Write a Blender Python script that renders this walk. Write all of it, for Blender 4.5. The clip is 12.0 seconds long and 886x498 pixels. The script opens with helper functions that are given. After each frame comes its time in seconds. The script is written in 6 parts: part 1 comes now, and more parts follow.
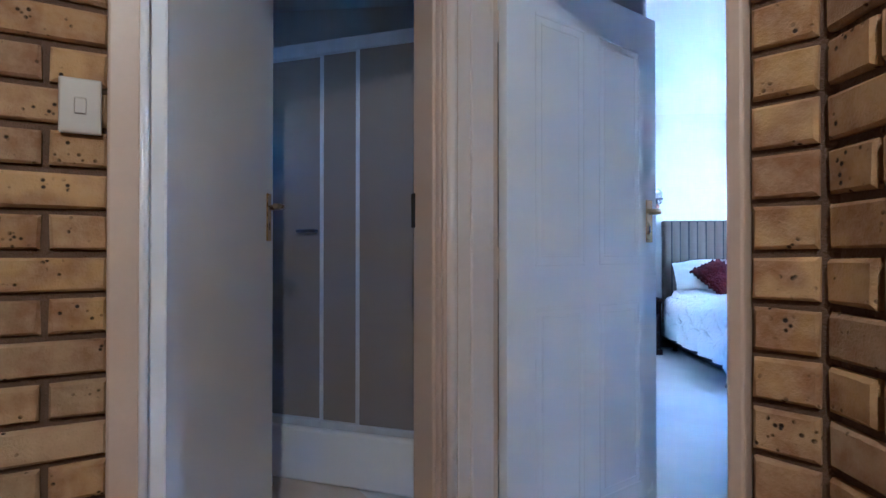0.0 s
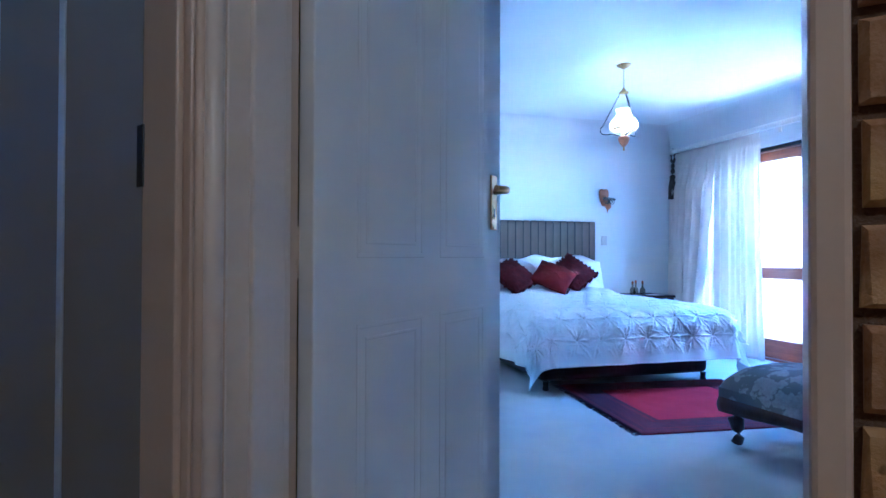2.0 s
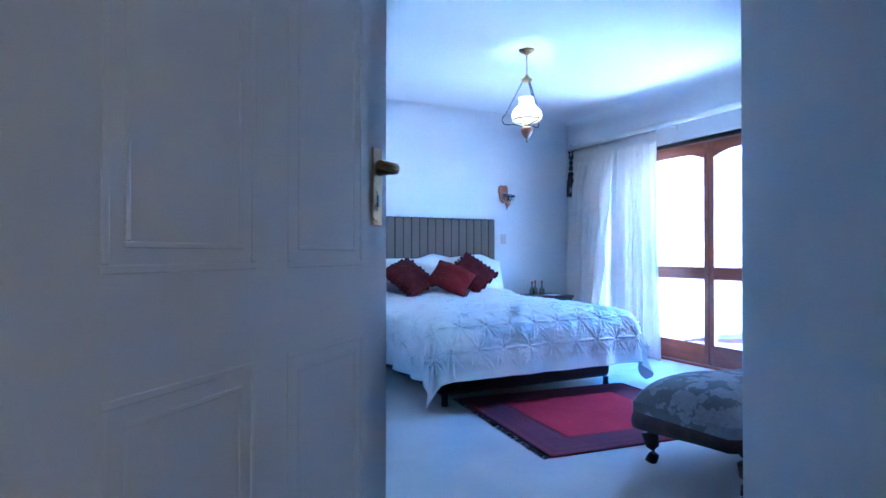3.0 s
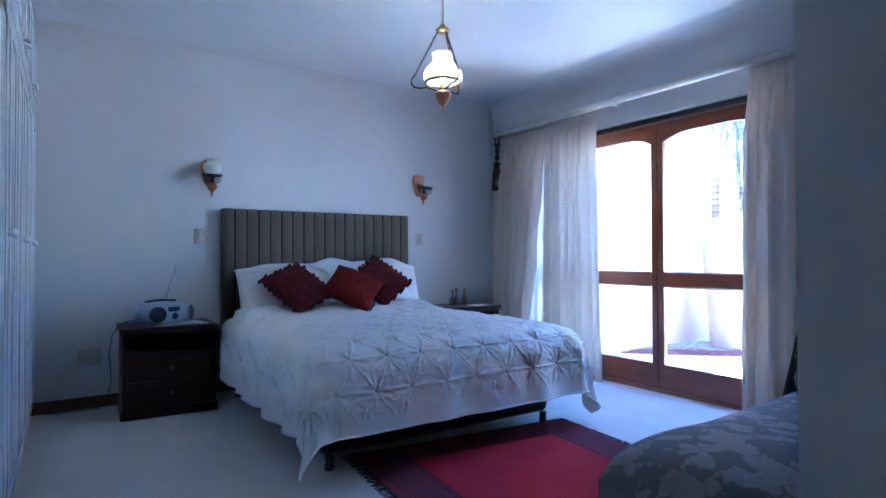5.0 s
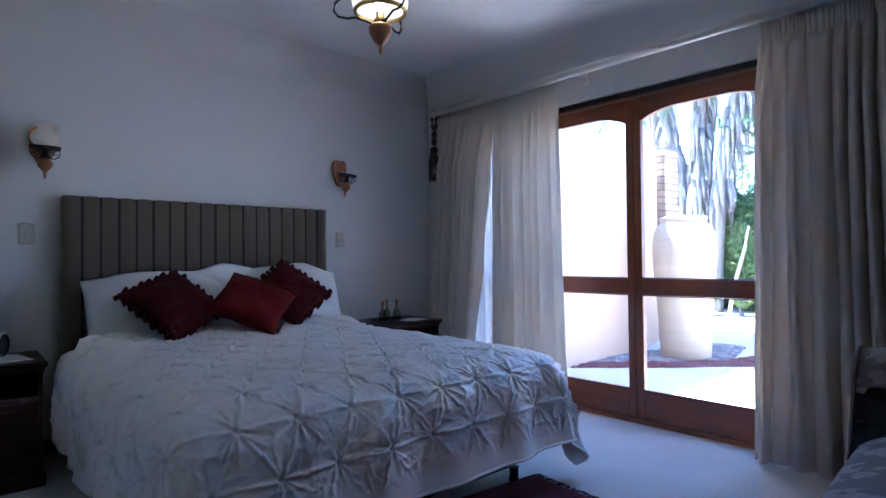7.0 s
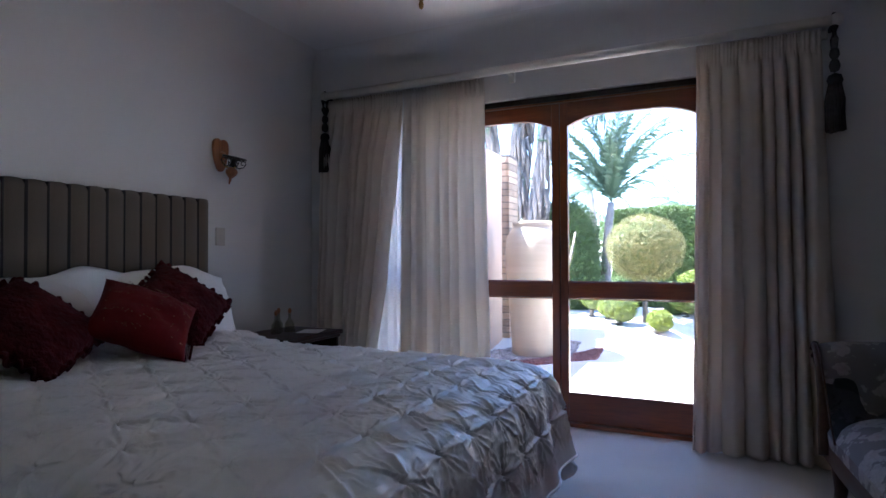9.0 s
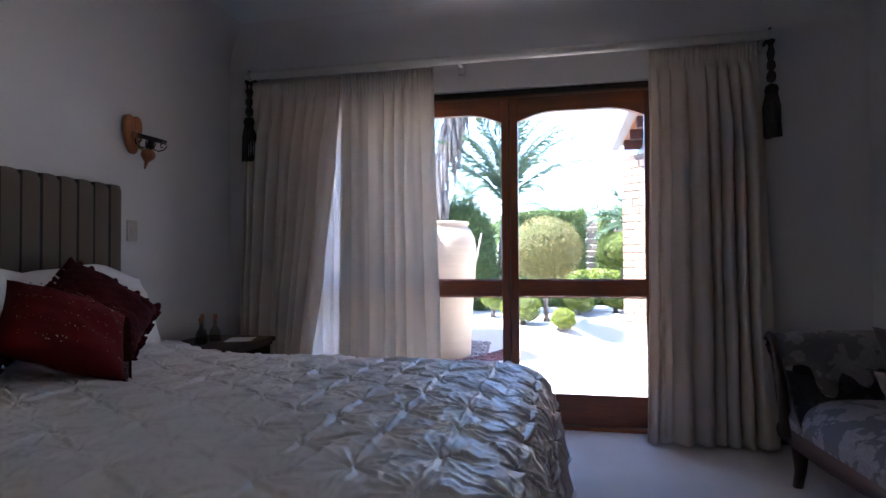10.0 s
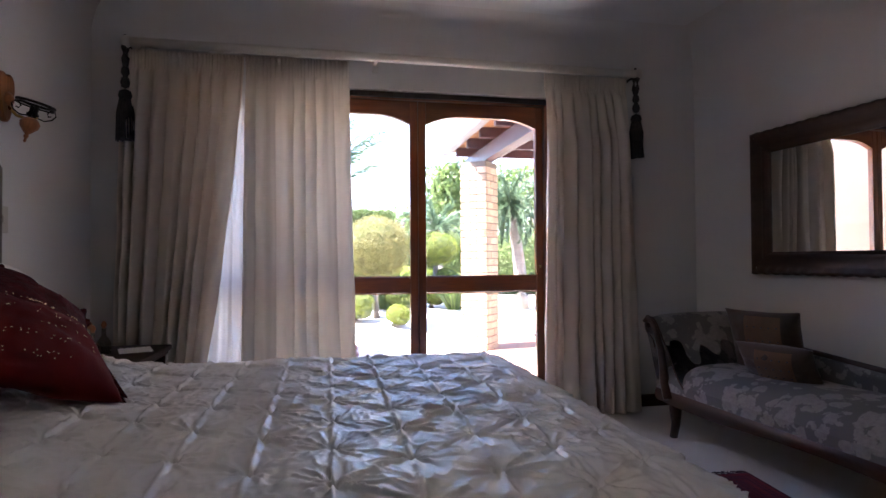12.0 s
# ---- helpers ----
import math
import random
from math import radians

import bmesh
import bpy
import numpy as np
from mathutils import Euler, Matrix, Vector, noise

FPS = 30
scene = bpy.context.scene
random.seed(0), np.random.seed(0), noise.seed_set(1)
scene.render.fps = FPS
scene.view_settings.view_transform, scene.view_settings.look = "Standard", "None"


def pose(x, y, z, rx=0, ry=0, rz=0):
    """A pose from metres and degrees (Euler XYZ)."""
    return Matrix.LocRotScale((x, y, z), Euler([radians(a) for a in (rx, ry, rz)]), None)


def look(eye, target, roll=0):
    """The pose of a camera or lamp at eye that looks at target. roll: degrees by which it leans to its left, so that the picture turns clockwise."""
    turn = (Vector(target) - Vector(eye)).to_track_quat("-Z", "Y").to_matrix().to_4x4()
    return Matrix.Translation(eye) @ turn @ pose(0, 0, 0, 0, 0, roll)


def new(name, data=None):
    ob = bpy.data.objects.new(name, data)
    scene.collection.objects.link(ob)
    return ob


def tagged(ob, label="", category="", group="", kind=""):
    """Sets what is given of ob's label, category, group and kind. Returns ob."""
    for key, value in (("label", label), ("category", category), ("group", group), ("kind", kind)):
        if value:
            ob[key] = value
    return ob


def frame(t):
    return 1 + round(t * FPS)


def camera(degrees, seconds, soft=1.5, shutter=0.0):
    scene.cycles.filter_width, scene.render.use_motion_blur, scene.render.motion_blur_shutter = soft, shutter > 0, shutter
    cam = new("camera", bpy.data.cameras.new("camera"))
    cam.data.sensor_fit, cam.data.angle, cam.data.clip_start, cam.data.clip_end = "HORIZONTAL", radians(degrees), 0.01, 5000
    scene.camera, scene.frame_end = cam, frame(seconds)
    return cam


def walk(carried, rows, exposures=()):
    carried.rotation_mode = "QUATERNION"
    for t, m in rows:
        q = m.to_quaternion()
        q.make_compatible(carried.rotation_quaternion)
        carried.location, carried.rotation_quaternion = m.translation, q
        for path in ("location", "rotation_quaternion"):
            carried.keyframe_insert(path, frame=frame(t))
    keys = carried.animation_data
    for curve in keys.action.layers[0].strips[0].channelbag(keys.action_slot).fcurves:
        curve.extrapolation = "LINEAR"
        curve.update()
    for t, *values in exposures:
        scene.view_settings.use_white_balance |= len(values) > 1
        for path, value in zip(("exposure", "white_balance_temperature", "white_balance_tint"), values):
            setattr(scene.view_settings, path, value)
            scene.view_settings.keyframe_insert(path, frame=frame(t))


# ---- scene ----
cam = camera(76.0, 12.0)
PATH = [
    (0, (0.191, 1.204, 1.08), (-0.008, 3.194, 1.097), -0.0),
    (0.5, (0.153, 1.333, 1.054), (0.095, 3.332, 1.073), 0.1),
    (1, (0.138, 1.508, 1.042), (0.251, 3.505, 1.065), 0.2),
    (1.5, (0.132, 1.693, 1.041), (0.444, 3.668, 1.067), 0.2),
    (2, (0.159, 1.894, 1.044), (0.701, 3.819, 1.069), 0.2),
    (2.5, (0.234, 2.118, 1.048), (0.991, 3.969, 1.068), -0.0),
    (3, (0.372, 2.368, 1.063), (1.251, 4.164, 1.081), -0.0),
    (3.2, (0.42, 2.436, 1.061), (1.318, 4.224, 1.082), -0.2),
    (4.8, (0.96, 3.135, 1.07), (2.054, 4.809, 1.088), -0.6),
    (5, (1.021, 3.234, 1.069), (2.13, 4.898, 1.096), -0.2),
    (5.5, (1.191, 3.438, 1.045), (2.336, 5.078, 1.081), -0.3),
    (6, (1.375, 3.661, 1.069), (2.56, 5.271, 1.104), -0.4),
    (6.5, (1.497, 3.894, 1.063), (2.733, 5.466, 1.106), -0.4),
    (6.7, (1.507, 3.981, 1.066), (2.783, 5.521, 1.107), -0.5),
    (8.5, (1.278, 4.901, 1.113), (2.98, 5.95, 1.136), -0.2),
    (9, (1.207, 5.158, 1.095), (3.021, 6.001, 1.127), -0.2),
    (9.5, (1.201, 5.443, 1.067), (3.107, 6.048, 1.106), -0.3),
    (10, (1.242, 5.713, 1.06), (3.2, 6.121, 1.104), -0.4),
    (10.5, (1.253, 5.985, 1.064), (3.242, 6.195, 1.105), -0.4),
    (11, (1.227, 6.185, 1.068), (3.227, 6.215, 1.101), -0.3),
    (11.5, (1.184, 6.408, 1.076), (3.177, 6.245, 1.108), -0.4),
    (12, (1.169, 6.639, 1.058), (3.128, 6.238, 1.092), -0.4),
]
EXPOSURES = [
    (0.0, 6.6, 3650, 8), (1.0, 6.05, 3600, 8), (2.0, 5.75, 3430, 7), (3.2, 5.45, 3580, 8), (5.0, 4.53, 4080, 10), (6.5, 3.88, 4450, 12),
    (8.5, 3.24, 5120, 16), (10.5, 3.04, 5680, 20), (12.0, 3.42, 6150, 23),
]
walk(cam, [(t, look(eye, target, roll)) for t, eye, target, roll in PATH], EXPOSURES)

# ---- light ----
SUN_EL, SUN_AZ = 63.0, 97.0          # degrees; azimuth counted from +x towards +y
world = bpy.data.worlds.new("sky")
scene.world = world
world.use_nodes = True
_n = world.node_tree.nodes
_sky = _n.new("ShaderNodeTexSky")
_sky.sky_type = "NISHITA"
_sky.sun_disc = False
_sky.sun_elevation = radians(SUN_EL)
_sky.sun_rotation = radians(90 - SUN_AZ)
_sky.altitude = 1200
_n["Background"].inputs["Strength"].default_value = 0.15
world.node_tree.links.new(_sky.outputs[0], _n["Background"].inputs["Color"])

sun_data = bpy.data.lights.new("sun", "SUN")
sun_data.energy = 5.0
sun_data.angle = radians(0.5)
sun_data.color = (1.0, 0.95, 0.86)
sun = new("sun", sun_data)
_s = Vector((math.cos(radians(SUN_EL)) * math.cos(radians(SUN_AZ)), math.cos(radians(SUN_EL)) * math.sin(radians(SUN_AZ)), math.sin(radians(SUN_EL))))
sun.matrix_world = look(_s * 40, (0, 0, 0))


def bulb(name, place, watts, color, radius):
    data = bpy.data.lights.new(name, "POINT")
    data.energy, data.color, data.shadow_soft_size = watts, color, radius
    ob = new(name, data)
    ob.location = place
    return ob


HALL_LAMP = (0.35, 0.25, 2.5)
bulb("hall_bulb", (HALL_LAMP[0], HALL_LAMP[1], HALL_LAMP[2] - 0.07), 0.62, (1.0, 0.53, 0.15), 0.05)
PENDANT = (2.875, 6.01)
bulb("pendant_bulb", (PENDANT[0], PENDANT[1], 2.13), 0.024, (1.0, 0.74, 0.45), 0.03)

# ---- materials ----
def nodes_of(name):
    m = bpy.data.materials.new(name)
    m.use_nodes = True
    t = m.node_tree
    return m, t, t.nodes["Principled BSDF"]


def mix_color(t, fac, a, b):
    n = t.nodes.new("ShaderNodeMix")
    n.data_type = "RGBA"
    for sock, v in ((n.inputs[0], fac), (n.inputs[6], a), (n.inputs[7], b)):
        if hasattr(v, "is_output"):
            t.links.new(v, sock)
        else:
            sock.default_value = (*v, 1) if isinstance(v, tuple) else v
    return n.outputs[2]


def noise_of(t, vec, scale, detail=4.0, rough=0.6):
    n = t.nodes.new("ShaderNodeTexNoise")
    n.inputs["Scale"].default_value, n.inputs["Detail"].default_value, n.inputs["Roughness"].default_value = scale, detail, rough
    t.links.new(vec, n.inputs["Vector"])
    return n.outputs["Fac"]


def ramp(t, fac, stops):
    n = t.nodes.new("ShaderNodeValToRGB")
    e = n.color_ramp.elements
    while len(e) < len(stops):
        e.new(0.5)
    for el, (p, c) in zip(e, stops):
        el.position, el.color = p, (*c, 1) if isinstance(c, tuple) else (c, c, c, 1)
    t.links.new(fac, n.inputs[0])
    return n.outputs[0]


def coords(t, stretch=(1, 1, 1), spin=(0, 0, 0)):
    c = t.nodes.new("ShaderNodeTexCoord")
    m = t.nodes.new("ShaderNodeMapping")
    m.inputs["Scale"].default_value = stretch
    m.inputs["Rotation"].default_value = spin
    t.links.new(c.outputs["Object"], m.inputs["Vector"])
    return m.outputs["Vector"]


def bump_of(t, p, fac, strength, distance):
    b = t.nodes.new("ShaderNodeBump")
    b.inputs["Strength"].default_value, b.inputs["Distance"].default_value = strength, distance
    t.links.new(fac, b.inputs["Height"])
    t.links.new(b.outputs[0], p.inputs["Normal"])


def surf(name, a, b=None, rough=0.6, broad=3.0, fine=90.0, bump=0.3, depth=0.002, metal=0.0, stretch=(1, 1, 1), vary=0.0, sheen=0.0, spec=0.5, coat=0.0):
    """A painted, woven, wooden or stone surface: two colours mixed at a broad and a fine scale, with fine relief."""
    m, t, p = nodes_of(name)
    b = b or tuple(c * 0.82 for c in a)
    v = coords(t, stretch)
    big, small = noise_of(t, v, broad), noise_of(t, v, fine, 3.0)
    col = mix_color(t, ramp(t, big, [(0.35, 0.0), (0.7, 1.0)]), a, b)
    col = mix_color(t, ramp(t, small, [(0.3, 0.0), (0.75, 0.5)]), col, b)
    if vary:
        info = t.nodes.new("ShaderNodeObjectInfo")
        hsv = t.nodes.new("ShaderNodeHueSaturation")
        r = t.nodes.new("ShaderNodeMapRange")
        r.inputs[3].default_value, r.inputs[4].default_value = 1 - vary, 1 + vary
        t.links.new(info.outputs["Random"], r.inputs[0])
        t.links.new(r.outputs[0], hsv.inputs["Value"])
        t.links.new(col, hsv.inputs["Color"])
        col = hsv.outputs[0]
    t.links.new(col, p.inputs["Base Color"])
    rr = t.nodes.new("ShaderNodeMapRange")
    rr.inputs[3].default_value, rr.inputs[4].default_value = max(rough - 0.08, 0.02), min(rough + 0.1, 1)
    t.links.new(big, rr.inputs[0])
    t.links.new(rr.outputs[0], p.inputs["Roughness"])
    p.inputs["Metallic"].default_value = metal
    p.inputs["Specular IOR Level"].default_value = spec
    if sheen:
        p.inputs["Sheen Weight"].default_value = sheen
    if coat:
        p.inputs["Coat Weight"].default_value, p.inputs["Coat Roughness"].default_value = coat, 0.12
    if bump:
        bump_of(t, p, small, bump, depth)
    return m


def wood(name, a, b, rough=0.35, axis=2, ring=14.0, coat=0.3, spec=0.5):
    """Varnished wood with grain along an axis."""
    m, t, p = nodes_of(name)
    s = [1.0, 1.0, 1.0]
    s[axis] = 0.07
    v = coords(t, tuple(s))
    g = noise_of(t, v, ring, 6.0, 0.65)
    f = noise_of(t, v, ring * 9, 3.0)
    col = mix_color(t, ramp(t, g, [(0.32, 0.0), (0.68, 1.0)]), a, b)
    col = mix_color(t, ramp(t, f, [(0.45, 0.0), (0.8, 0.55)]), col, tuple(c * 0.55 for c in b))
    t.links.new(col, p.inputs["Base Color"])
    p.inputs["Roughness"].default_value = rough
    p.inputs["Specular IOR Level"].default_value = spec
    p.inputs["Coat Weight"].default_value, p.inputs["Coat Roughness"].default_value = coat, 0.15
    bump_of(t, p, f, 0.15, 0.001)
    return m


def glow(name, color, strength):
    m, t, p = nodes_of(name)
    p.inputs["Base Color"].default_value = (*color, 1)
    p.inputs["Emission Color"].default_value = (*color, 1)
    p.inputs["Emission Strength"].default_value = strength
    return m


def pane_glass(name, tint=(1, 1, 1), rough=0.0):
    m, t, p = nodes_of(name)
    t.nodes.remove(p)
    tr, gl, lw, mx = (t.nodes.new(n) for n in ("ShaderNodeBsdfTransparent", "ShaderNodeBsdfGlossy", "ShaderNodeLayerWeight", "ShaderNodeMixShader"))
    tr.inputs[0].default_value = (*tint, 1)
    gl.inputs["Roughness"].default_value = rough
    po, ma = t.nodes.new("ShaderNodeMath"), t.nodes.new("ShaderNodeMath")
    po.operation, ma.operation = "POWER", "MULTIPLY_ADD"
    po.inputs[1].default_value, ma.inputs[1].default_value, ma.inputs[2].default_value = 5.0, 0.9, 0.04
    t.links.new(lw.outputs["Facing"], po.inputs[0])
    t.links.new(po.outputs[0], ma.inputs[0])
    t.links.new(ma.outputs[0], mx.inputs[0])
    t.links.new(tr.outputs[0], mx.inputs[1])
    t.links.new(gl.outputs[0], mx.inputs[2])
    t.links.new(mx.outputs[0], t.nodes["Material Output"].inputs[0])
    return m


def cloth_thin(name, color, through_part):
    """Curtain cloth that lets part of the daylight through."""
    m, t, p = nodes_of(name)
    v = coords(t)
    w = noise_of(t, v, 420, 2.0)
    big = noise_of(t, v, 2.2)
    col = mix_color(t, ramp(t, w, [(0.3, 0.0), (0.7, 1.0)]), color, tuple(c * 0.86 for c in color))
    col = mix_color(t, ramp(t, big, [(0.4, 0.0), (0.8, 0.4)]), col, tuple(c * 0.8 for c in color))
    t.links.new(col, p.inputs["Base Color"])
    p.inputs["Roughness"].default_value = 0.85
    bump_of(t, p, w, 0.2, 0.001)
    tl, mx = t.nodes.new("ShaderNodeBsdfTranslucent"), t.nodes.new("ShaderNodeMixShader")
    t.links.new(col, tl.inputs[0])
    mx.inputs[0].default_value = through_part
    t.links.new(p.outputs[0], mx.inputs[1])
    t.links.new(tl.outputs[0], mx.inputs[2])
    t.links.new(mx.outputs[0], t.nodes["Material Output"].inputs[0])
    return m


WALL = surf("wall_paint", (0.66, 0.635, 0.60), (0.625, 0.60, 0.565), 0.75, 1.5, 120, 0.25, 0.002)
CEIL = surf("ceiling_paint", (0.71, 0.70, 0.68), (0.68, 0.67, 0.65), 0.85, 1.2, 150, 0.2, 0.002)
CARPET = surf("carpet_wool", (0.72, 0.68, 0.62), (0.62, 0.58, 0.53), 0.95, 2.5, 260, 0.8, 0.006, sheen=0.3, spec=0.1)
TILE = surf("bath_tile", (0.60, 0.49, 0.38), (0.52, 0.42, 0.32), 0.35, 5, 60, 0.1)
GLOSS = surf("gloss_white_paint", (0.78, 0.78, 0.77), (0.74, 0.74, 0.73), 0.22, 2.0, 70, 0.06, 0.001)
TAN = surf("beige_paint", (0.56, 0.45, 0.34), (0.50, 0.40, 0.30), 0.35, 2.0, 70, 0.08, 0.001)
BEIGE = surf("pale_beige_paint", (0.68, 0.61, 0.53), (0.62, 0.55, 0.47), 0.32, 2.0, 70, 0.08, 0.001)
CREAM = surf("cream_paint", (0.70, 0.66, 0.58), (0.64, 0.60, 0.52), 0.35, 2.0, 70, 0.08, 0.001)
ENAMEL = surf("white_enamel", (0.80, 0.80, 0.80), (0.75, 0.75, 0.76), 0.3, 3, 50, 0.05, 0.001)
MORTAR = surf("dark_mortar", (0.15, 0.092, 0.048), (0.10, 0.06, 0.032), 0.95, 12, 180, 0.8, 0.006)
TEAK = wood("varnished_meranti", (0.30, 0.085, 0.022), (0.17, 0.042, 0.012), 0.3)
TEAK_H = wood("varnished_meranti_rail", (0.30, 0.085, 0.022), (0.17, 0.042, 0.012), 0.3, axis=1)
MAHOGANY = wood("dark_mahogany", (0.045, 0.016, 0.009), (0.022, 0.008, 0.005), 0.5, axis=0, coat=0.02, spec=0.2)
WALNUT = wood("carved_walnut", (0.065, 0.028, 0.014), (0.033, 0.014, 0.008), 0.42, axis=0, coat=0.12, spec=0.35)
OAK = wood("turned_oak", (0.42, 0.16, 0.05), (0.27, 0.09, 0.026), 0.35)
SKIRT = wood("dark_skirting", (0.10, 0.04, 0.02), (0.055, 0.022, 0.012), 0.4, axis=1)
BRASS = surf("antique_brass", (0.50, 0.34, 0.12), (0.33, 0.21, 0.07), 0.28, 20, 120, 0.1, 0.0005, metal=1.0)
CHROME = surf("satin_aluminium", (0.66, 0.66, 0.67), (0.56, 0.56, 0.58), 0.4, 10, 150, 0.1, 0.0005, metal=0.35)
DARK = surf("black_plastic", (0.02, 0.02, 0.022), (0.012, 0.012, 0.013), 0.4, 10, 100, 0.1)
SWITCH = surf("cream_plastic", (0.50, 0.46, 0.38), (0.46, 0.42, 0.35), 0.4, 8, 60, 0.05)
QUILT = surf("white_satin_quilt", (0.90, 0.885, 0.86), (0.86, 0.845, 0.82), 0.36, 4, 300, 0.15, 0.001, spec=0.65)
LINEN = surf("white_pillow_cotton", (0.80, 0.79, 0.77), (0.75, 0.74, 0.72), 0.8, 5, 300, 0.3, 0.001)
BASECLOTH = surf("plum_bed_base", (0.05, 0.028, 0.036), (0.032, 0.018, 0.024), 0.9, 6, 260, 0.4, 0.001, sheen=0.2)
RED = surf("red_rug_pile", (0.48, 0.03, 0.05), (0.38, 0.023, 0.038), 0.95, 4, 220, 0.8, 0.005, sheen=0.0, spec=0.1)
CHAIN = surf("weathered_iron", (0.05, 0.045, 0.04), (0.025, 0.022, 0.02), 0.5, 30, 120, 0.2, metal=0.7)
TASSEL = surf("dark_tassel_yarn", (0.085, 0.072, 0.065), (0.045, 0.038, 0.035), 0.95, 40, 300, 0.5, 0.002)
DRAPE = cloth_thin("cream_drape", (0.87, 0.78, 0.68), 0.46)
VOILE = cloth_thin("white_voile", (0.88, 0.88, 0.87), 0.72)
SHEER = cloth_thin("cream_sheer", (0.80, 0.74, 0.66), 0.46)
GLASS = pane_glass("window_glass")
BLUE = surf("blue_grey_plastic", (0.06, 0.085, 0.16), (0.045, 0.065, 0.13), 0.25, 10, 60, 0.05, metal=0.3)
SILVER = surf("silver_plastic", (0.48, 0.50, 0.54), (0.40, 0.42, 0.46), 0.3, 10, 60, 0.05, metal=0.5)
MIRROR = surf("silvered_mirror", (0.86, 0.87, 0.86), (0.86, 0.87, 0.86), 0.01, 1, 1, 0, metal=1.0)
MIRROR.node_tree.nodes["Principled BSDF"].inputs["Roughness"].links[0].from_node.inputs[3].default_value = 0.005
MIRROR.node_tree.nodes["Principled BSDF"].inputs["Roughness"].links[0].from_node.inputs[4].default_value = 0.015

# ---- making meshes ----
def box(x0, x1, y0, y1, z0, z1, bevel=0.0, seg=2, bm=None):
    bm = bm or bmesh.new()
    new_bm = bmesh.new()
    bmesh.ops.create_cube(new_bm, size=1, matrix=Matrix.Translation(((x0 + x1) / 2, (y0 + y1) / 2, (z0 + z1) / 2)) @ Matrix.Diagonal((abs(x1 - x0), abs(y1 - y0), abs(z1 - z0), 1)))
    if bevel:
        bmesh.ops.bevel(new_bm, geom=new_bm.edges[:], offset=min(bevel, 0.49 * min(abs(x1 - x0), abs(y1 - y0), abs(z1 - z0))), segments=seg, profile=0.5, affect="EDGES")
    return join(bm, new_bm)


def join(bm, other, m=None):
    """Adds the faces of other to bm, at the pose m."""
    m = m or Matrix()
    vs = {v: bm.verts.new(m @ v.co) for v in other.verts}
    for f in other.faces:
        g = bm.faces.new([vs[v] for v in f.verts])
        g.smooth = f.smooth
    other.free()
    return bm


def lathe(profile, seg=24, bm=None, at=(0, 0, 0), smooth=True):
    """A turned shape: (radius, height) from the bottom up."""
    bm = bm or bmesh.new()
    rings = []
    for r, z in profile:
        if r < 1e-5:
            rings.append([bm.verts.new((at[0], at[1], at[2] + z))])
        else:
            rings.append([bm.verts.new((at[0] + r * math.cos(a), at[1] + r * math.sin(a), at[2] + z)) for a in (2 * math.pi * i / seg for i in range(seg))])
    for a, b in zip(rings, rings[1:]):
        for i in range(seg):
            j = (i + 1) % seg
            q = [a[i % len(a)], a[j % len(a)], b[j % len(b)], b[i % len(b)]]
            q = [v for n, v in enumerate(q) if v not in q[:n]]
            if len(q) > 2:
                bm.faces.new(q).smooth = smooth
    for ring, flip in ((rings[0], True), (rings[-1], False)):
        if len(ring) > 2:
            bm.faces.new(ring[::-1] if flip else ring)
    return bm


def tube(points, radius, seg=8, bm=None, closed=False):
    """A bent rod along points; radius may be a list."""
    bm = bm or bmesh.new()
    pts = [Vector(p) for p in points]
    n = len(pts)
    radii = radius if isinstance(radius, (list, tuple)) else [radius] * n
    rings = []
    for i, p in enumerate(pts):
        a, b = pts[(i - 1) % n if closed else max(i - 1, 0)], pts[(i + 1) % n if closed else min(i + 1, n - 1)]
        d = (b - a).normalized()
        side = d.cross(Vector((0, 0, 1)))
        if side.length < 0.05:
            side = d.cross(Vector((0, 1, 0)))
        side.normalize()
        up = side.cross(d)
        rings.append([bm.verts.new(p + radii[i] * (math.cos(t) * side + math.sin(t) * up)) for t in (2 * math.pi * k / seg for k in range(seg))])
    pairs = list(zip(rings, rings[1:])) + ([(rings[-1], rings[0])] if closed else [])
    for a, b in pairs:
        for k in range(seg):
            bm.faces.new((a[k], a[(k + 1) % seg], b[(k + 1) % seg], b[k])).smooth = True
    if not closed:
        bm.faces.new(rings[0][::-1])
        bm.faces.new(rings[-1])
    return bm


def sheet(nu, nv, f, smooth=True, bm=None, closed_u=False):
    """A surface: f(u, v) with u and v from 0 to 1."""
    bm = bm or bmesh.new()
    cols = nu if closed_u else nu + 1
    vs = [[bm.verts.new(f(i / nu, j / nv)) for i in range(cols)] for j in range(nv + 1)]
    for j in range(nv):
        for i in range(nu):
            k = (i + 1) % cols
            bm.faces.new((vs[j][i], vs[j][k], vs[j + 1][k], vs[j + 1][i])).smooth = smooth
    return bm


